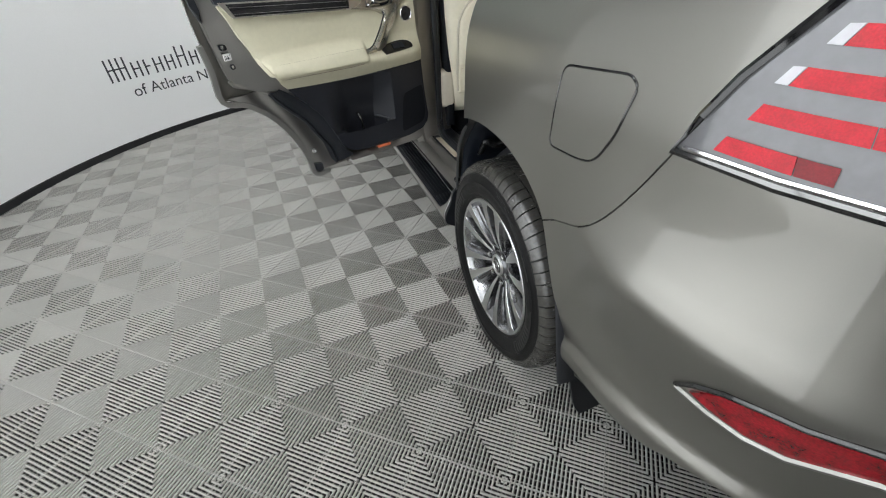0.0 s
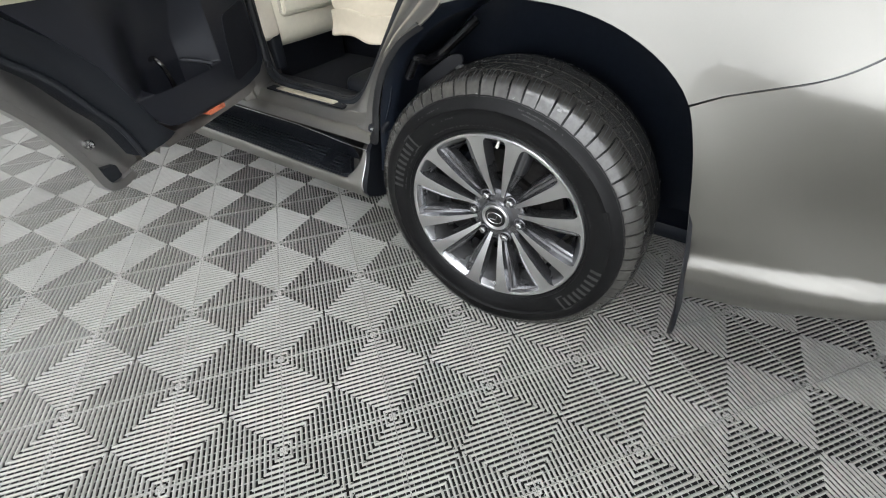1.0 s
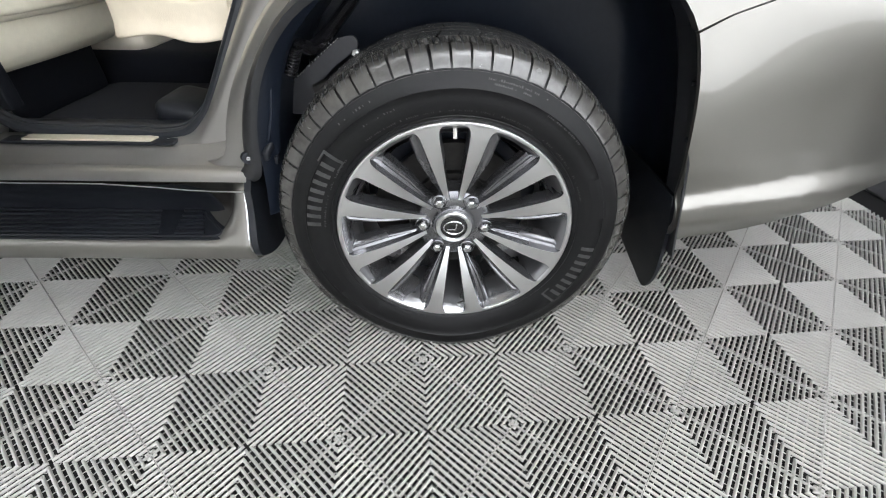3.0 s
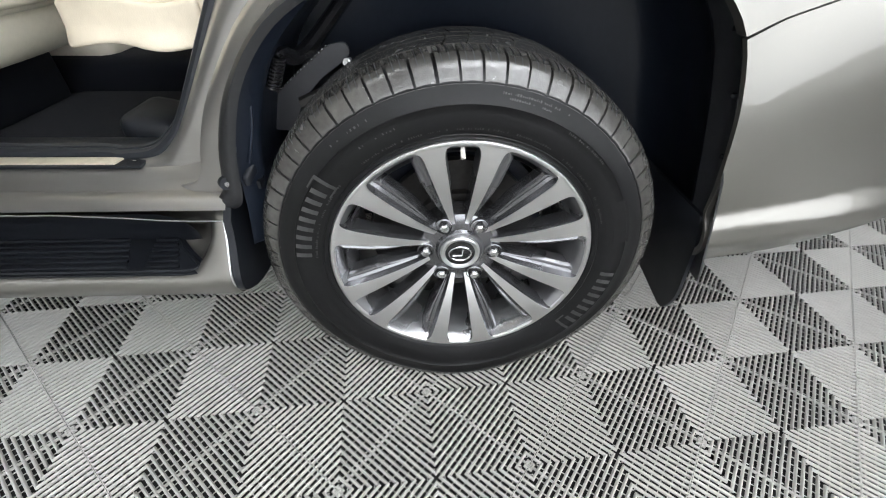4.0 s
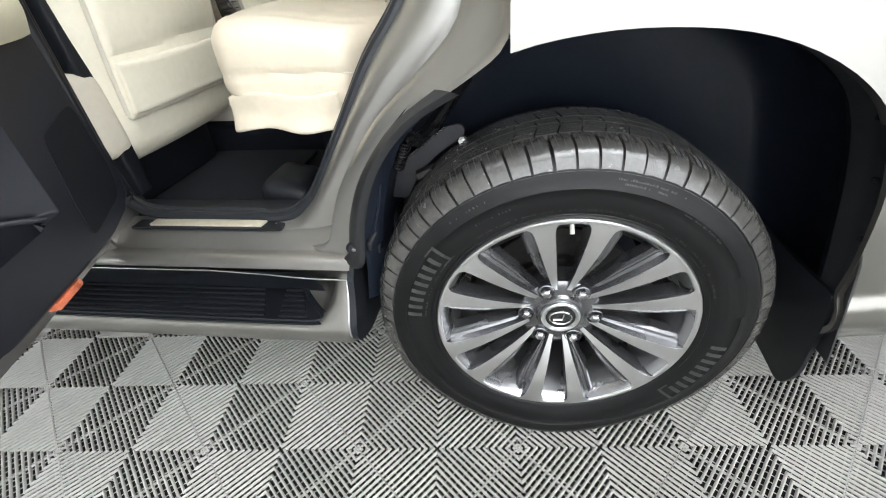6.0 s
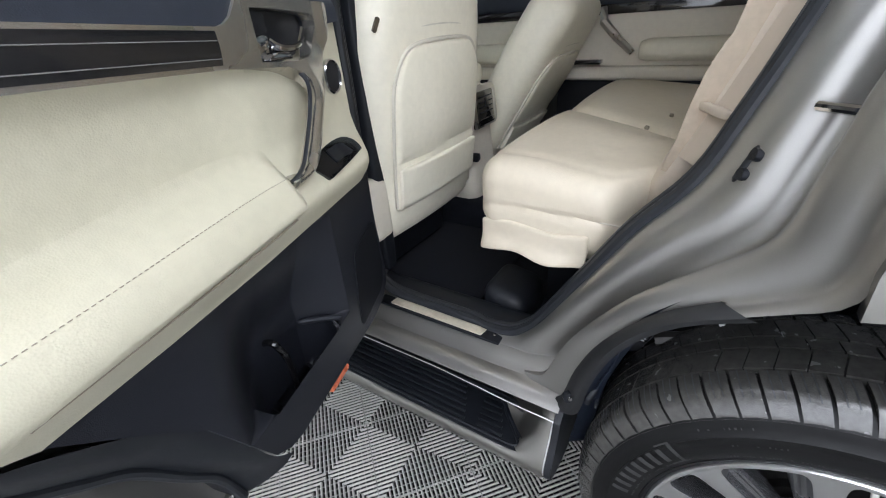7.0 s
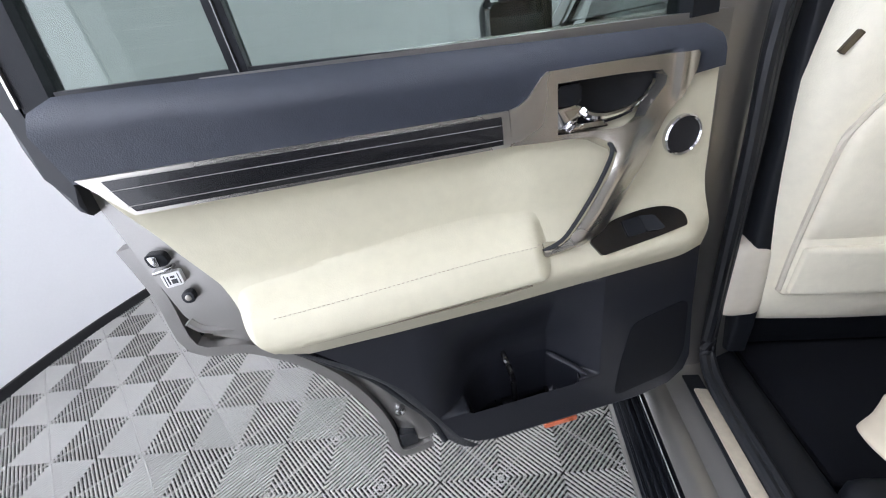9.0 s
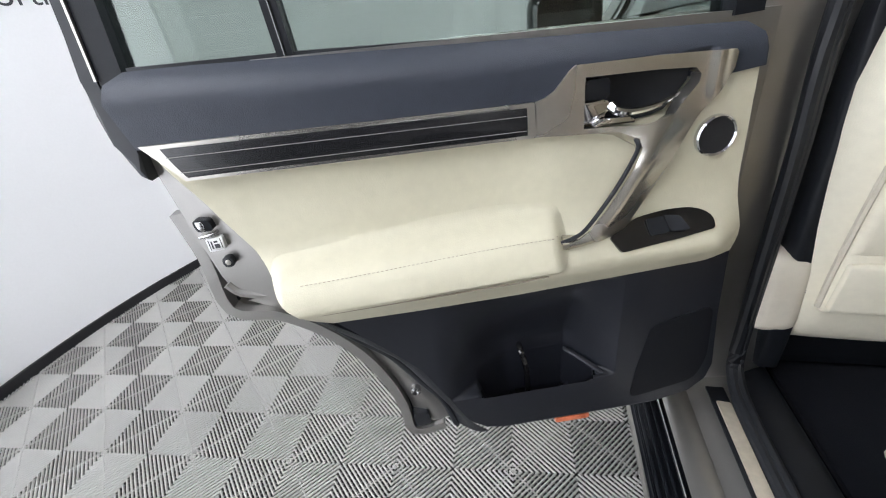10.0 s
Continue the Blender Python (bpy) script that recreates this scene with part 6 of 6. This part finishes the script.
def cush(xc, w, first):
    def f(v):
        y = 0.475 + v.y
        x = xc + v.x
        up = sm(v.z, 0.02, 0.08)
        crown = 0.014 * math.cos(min(abs(v.x) / (w / 2), 1) * 1.5) + 0.0018 * math.sin(x * 19 + y * 11) * math.sin(y * 17 + 1)
        dip = 0.0
        if first:
            # bolster crease along the outer side and two gathers behind it
            dip += 0.005 * math.exp(-((x - 0.262 - 0.10 * (y - 0.70)) / 0.012) ** 2)
            k = (x - 0.24) / 0.19
            dip += 0.006 * hump(k, -0.1, 0.2, 0.8, 1.1) * math.exp(-((y - 0.52 + 0.065 * k) / 0.010) ** 2)
        dip += 0.004 * math.exp(-((y - 0.66) / 0.012) ** 2) * (0.35 if first else 1)
        z = 0.793 + v.z + 0.03 * sm(y, 0.25, 0.68) + up * (crown - dip)
        yy = y - 0.045 * sm(z, 0.80, 0.72) * sm(y, 0.5, 0.72)
        side = sm(x, 0.26, 0.20) * (1 if first else 0)
        x += side * (0.006 * math.exp(-((z - 0.822) / 0.007) ** 2) + 0.012 * sm(z, 0.79, 0.72))
        x -= 0.55 * (0.71 - yy) * hump(x, 0.45, 0.76, 0.86, 1.15)
        if x < 0.5:
            x = lerp(x, 0.5 - (0.5 - x) * 0.64, sm(yy, 0.45, 0.35))
        return Vector((x, yy, z))
    return f


part("cushion", rbox((0.615, 0.50, 0.20), 0.055, 44, cush(0.4985, 0.615, True)), CREAM_SHADED, bench, "cream leather seat cushion with a creased bolster")
part("cushion", rbox((0.72, 0.49, 0.195), 0.055, 34, cush(1.170, 0.72, False)), CREAM_SHADED, bench)
curve3("side_seam", [(0.1985, 0.69, 0.822), (0.1985, 0.60, 0.823), (0.1985, 0.50, 0.822), (0.1985, 0.40, 0.818)], 0.0016, PIPING, bench, 4)
part("skirt", rbox((0.014, 0.25, 0.075), 0.0065, 18, lambda v: Vector((0.192 + v.x + 0.012 * sm(v.y, 0.05, 0.125) - 0.010 * sm(v.z, 0.0, -0.035) + 0.006 * math.sin(v.y * 46) * sm(v.z, 0.03, -0.03), 0.585 + v.y, 0.748 + v.z + 0.006 * math.sin(v.y * 31)))), CREAM_SHADED, bench, "loose cream leather skirt")
part("backrest", rbox((0.50, 0.15, 0.66), 0.055, 10, lambda v: Vector((0.555 + v.x, 0.20 + v.y - v.z * 0.36, 1.12 + v.z))), CREAM_SHADED, bench)
part("backrest", rbox((0.72, 0.15, 0.66), 0.055, 10, lambda v: Vector((1.175 + v.x, 0.20 + v.y - v.z * 0.36, 1.12 + v.z))), CREAM_SHADED, bench)
for x, y in ((0.435, 0.45), (0.63, 0.44), (0.80, 0.40)):
    part("buckle_slot", rbox((0.020, 0.012, 0.008), 0.0035, 4, lambda v: Vector((x + v.x + v.y * 0.6, y + v.y, 0.912 + v.z))), mat("slot cloth", (0.30, 0.26, 0.20), 0.8), bench)
part("bolster", rbox((0.10, 0.14, 0.62), 0.04, 8, lambda v: Vector((0.315 + v.x, 0.215 + v.y - v.z * 0.36, 1.14 + v.z))), TAN_TRIM, bench, "tan side bolster")

# centre console with the rear vent
console = thing("centre_console", "cream centre console with a rear air vent", "console")
part("body", rbox((0.22, 0.60, 0.46), 0.05, 10, lambda v: Vector((XC + v.x, 1.35 + v.y + v.z * 0.12, 0.76 + v.z))), CREAM_TRIM, console)
part("armrest_lid", rbox((0.24, 0.46, 0.09), 0.035, 8, lambda v: Vector((XC + v.x, 1.33 + v.y, 1.01 + v.z))), CREAM, console, "cream leather armrest lid")


def cn(u, v, w):
    return (XC - 0.012 + u, 1.045 - w + (v - 0.87) * 0.12, v)


part("vent_bezel", prism(rounded([(-0.100, 0.835), (0.095, 0.835), (0.095, 0.982), (-0.100, 0.982)], 0.022, 5), cn, 0.0, 0.014, 0.006, 3), SATIN, console, "satin grey vent surround")
part("vent_field", prism(rounded([(-0.060, 0.842), (0.070, 0.842), (0.070, 0.962), (-0.060, 0.962)], 0.012, 3), cn, 0.012, 0.016, 0.001), GLOSS_BLACK, console)
for i in range(4):
    z = 0.885 + 0.018 * i
    part("vent_slat", prism([(-0.045, z), (0.056, z), (0.056, z + 0.004), (-0.045, z + 0.004)], cn, 0.014, 0.0185, 0.001), BLACK, console)
part("vent_trim", prism([(-0.050, 0.862), (0.062, 0.862), (0.062, 0.8645), (-0.050, 0.8645)], cn, 0.014, 0.0175, 0.0005), CHROME, console)
part("vent_wheel", prism([(0.004, 0.905), (0.016, 0.905), (0.016, 0.935), (0.004, 0.935)], cn, 0.014, 0.020, 0.001), GLOSS_BLACK, console)
part("console_socket", prism(rounded([(-0.095, 0.715), (-0.068, 0.722), (-0.068, 0.745), (-0.095, 0.738)], 0.004), cn, -0.02, 0.006, 0.002), BLACK, console)

# ---- the far doors' trim ----
def far_trim(y0, y1, nm):
    door = thing(nm, "cream and black trim of the closed far door", "door trim")
    X = 1.615
    part("cream_panel", rbox((0.05, y1 - y0, 0.32), 0.02, 8, lambda v: Vector((X + v.x, (y0 + y1) / 2 + v.y, 1.07 + v.z))), CREAM_TRIM, door)
    part("ledge", rbox((0.09, y1 - y0, 0.06), 0.02, 8, lambda v: Vector((X - 0.03 + v.x, (y0 + y1) / 2 + v.y, 0.935 + v.z))), CREAM_TRIM, door)
    part("armrest", rbox((0.10, (y1 - y0) * 0.5, 0.09), 0.03, 8, lambda v: Vector((X - 0.04 + v.x, y0 + (y1 - y0) * 0.33 + v.y, 1.03 + v.z))), CREAM, door)
    part("upper_roll", rbox((0.08, y1 - y0, 0.10), 0.03, 6, lambda v: Vector((X + 0.01 + v.x, (y0 + y1) / 2 + v.y, 1.255 + v.z))), NAVY, door)
    part("wood_strip", box((X - 0.03, (y0 + y1) / 2 - 0.08, 1.195), (0.02, (y1 - y0) * 0.8, 0.04), 0.004), WOOD_GLOSS, door)
    part("lower_panel", rbox((0.06, y1 - y0, 0.36), 0.02, 6, lambda v: Vector((X + v.x, (y0 + y1) / 2 + v.y, 0.73 + v.z))), BLACK, door)
    part("pull", tube([(X - 0.03, y1 - 0.19, 1.20), (X - 0.05, y1 - 0.20, 1.15), (X - 0.06, y1 - 0.27, 1.08), (X - 0.06, y1 - 0.34, 1.02)], [0.022, 0.02, 0.017, 0.014], 8), SATIN, door)
    part("switch_plate", box((X - 0.045, y1 - 0.13, 0.985), (0.06, 0.16, 0.02), 0.006), GLOSS_BLACK, door)
    part("lever", box((X - 0.03, y1 - 0.12, 1.20), (0.01, 0.10, 0.012), 0.003), CHROME, door)
    return door


far_trim(0.13, 1.0, "rear_door_trim")
far_trim(1.08, 1.98, "front_door_trim")

# outside mirror of the front door
mirror = part("door_mirror", rbox((0.26, 0.14, 0.20), 0.06, 8, lambda v: Vector((-0.20 + v.x, 1.97 + v.y + 0.04 * v.x, 1.26 + v.z))), GLOSS_BLACK, CAR, "dark outside mirror")
part("mirror_glass", prism(rounded([(-0.29, 1.19), (-0.11, 1.19), (-0.11, 1.33), (-0.29, 1.33)], 0.03, 4), lambda u, v, w: (u, 1.90 - w, v), 0.0, 0.004), mat("dimmed mirror glass", (0.10, 0.11, 0.115), 0.04, metal=1.0, var=0.02), mirror, "dark dimmed mirror glass")
part("mirror_foot", tube([(-0.08, 1.98, 1.20), (0.0, 2.0, 1.20)], 0.03, 8), GLOSS_BLACK, CAR)
for y in (0.0 + 1.12,):
    part("door_handle", tube(smooth_loop([(-0.085, y, 1.125), (-0.115, y + 0.04, 1.128), (-0.12, y + 0.10, 1.13), (-0.115, y + 0.17, 1.13), (-0.085, y + 0.21, 1.128)], 4, closed=False), 0.014, 8), CHROME, CAR, "chrome door handle")

# ---- ribbed floor tiles, each a loose piece ----
P_TILE = 0.2828
RIBS = 11
TILE_TURN = radians(5.0)


def tile_mesh():
    """One tile from corner to corner: nested half-round ribs about its four corners."""
    verts, faces = [], []
    g = 0.0008
    half = P_TILE / 2
    d = half / RIBS
    h = 0.0065
    w = d * 0.245
    section = [(-w, -h), (-w, -0.0036), (-0.66 * w, -0.0011), (0, 0.0), (0.66 * w, -0.0011), (w, -0.0036), (w, -h)]

    def rib(c, swap):
        i, n = len(verts), len(section)
        for o, z in section:
            a, b = (c + o, g, z), (c + o, c + o, z)
            verts.extend(((a[1], a[0], z), (b[1], b[0], z)) if swap else (a, b))
        for k in range(n - 1):
            q = (i + 2 * k, i + 2 * k + 1, i + 2 * k + 3, i + 2 * k + 2)
            faces.append(tuple(reversed(q)) if not swap else q)

    def tie(y0, swap):
        """A low cross web under the ribs of one wedge."""
        i, e, zt = len(verts), d * 0.09, -0.0056
        q = [(y0 + e, y0 - e, zt), (half, y0 - e, zt), (half, y0 + e, zt), (y0 + e, y0 + e, zt)]
        q = [(q[0][0], q[0][1], -h), (q[1][0], q[1][1], -h)] + q + [(q[2][0], q[2][1], -h), (q[3][0], q[3][1], -h)]
        verts.extend(((b, a, z) for a, b, z in q) if swap else q)
        for o in ((0, 1, 3, 2), (2, 3, 4, 5), (5, 4, 6, 7)):
            o = tuple(i + k for k in o)
            faces.append(tuple(reversed(o)) if swap else o)

    # a thin raised edge along each side
    for k in range(4):
        i, e = len(verts), 0.0016
        q = [(g * 0.5, 0.0), (g * 0.5 + e, 0.0), (g * 0.5 + e, P_TILE), (g * 0.5, P_TILE)]
        for _ in range(k):
            q = [(P_TILE - y, x) for x, y in q]
        verts.extend((x, y, z) for z in (-0.0008, -h) for x, y in q)
        faces.extend(((i, i + 1, i + 2, i + 3), (i + 1, i + 5, i + 6, i + 2)))
    for sx in (1, -1):
        for sy in (1, -1):
            start, fstart = len(verts), len(faces)
            for k in range(RIBS):
                c = (k + 0.5) * d
                rib(c, False)
                rib(c, True)
            for k in range(7):
                tie((k + 0.6) * d * 1.5, False)
                tie((k + 0.6) * d * 1.5, True)
            for q in range(start, len(verts)):
                x, y, z = verts[q]
                verts[q] = (x if sx > 0 else P_TILE - x, y if sy > 0 else P_TILE - y, z)
            if sx * sy < 0:
                for q in range(fstart, len(faces)):
                    faces[q] = tuple(reversed(faces[q]))
    me = bpy.data.meshes.new("floor_tile")
    me.from_pydata(verts, [], faces)
    for p in me.polygons:
        p.use_smooth = True
    me.set_sharp_from_angle(angle=radians(50))
    me.materials.append(TILE)
    return me


TILE_ME = tile_mesh()
_c, _s = math.cos(TILE_TURN), math.sin(TILE_TURN)
ORIGIN = Vector((-0.08 * _c - 0.08 * _s, -0.08 * _s + 0.08 * _c, 0))
E1 = Vector((math.cos(TILE_TURN + math.pi / 4), math.sin(TILE_TURN + math.pi / 4), 0)) * P_TILE
E2 = Vector((-E1.y, E1.x, 0))
_cells = []
for i in range(-24, 25):
    for j in range(-24, 25):
        o = ORIGIN + E1 * i + E2 * j
        mid = o + (E1 + E2) / 2
        if (mid - Vector((*BOOTH, 0))).length < BOOTH_R + 0.17:
            _cells.append(((mid - Vector((-0.55, 0.55, 0))).length, o))
_cells.sort(key=lambda q: q[0])
for _, o in _cells[:300]:
    t = new("tile", TILE_ME)
    t.matrix_basis = Matrix.Translation(o) @ Matrix.Rotation(TILE_TURN + math.pi / 4, 4, "Z")
    t.parent = FLOOR
_v = np.array([v.co for v in TILE_ME.vertices])
_f = [tuple(p.vertices) for p in TILE_ME.polygons]
_vs, _fs, _a = [], [], TILE_TURN + math.pi / 4
_R = np.array([[math.cos(_a), -math.sin(_a), 0], [math.sin(_a), math.cos(_a), 0], [0, 0, 1]])
for k, (_, o) in enumerate(_cells[300:]):
    _vs.append(_v @ _R.T + np.array(o))
    _fs.extend(tuple(q + k * len(_v) for q in p) for p in _f)
_me = bpy.data.meshes.new("floor_tiles")
_me.from_pydata(np.concatenate(_vs).tolist(), [], _fs)
for p in _me.polygons:
    p.use_smooth = True
_me.set_sharp_from_angle(angle=radians(50))
tagged(place("far_tiles", _me, TILE, FLOOR), kind="stuff")
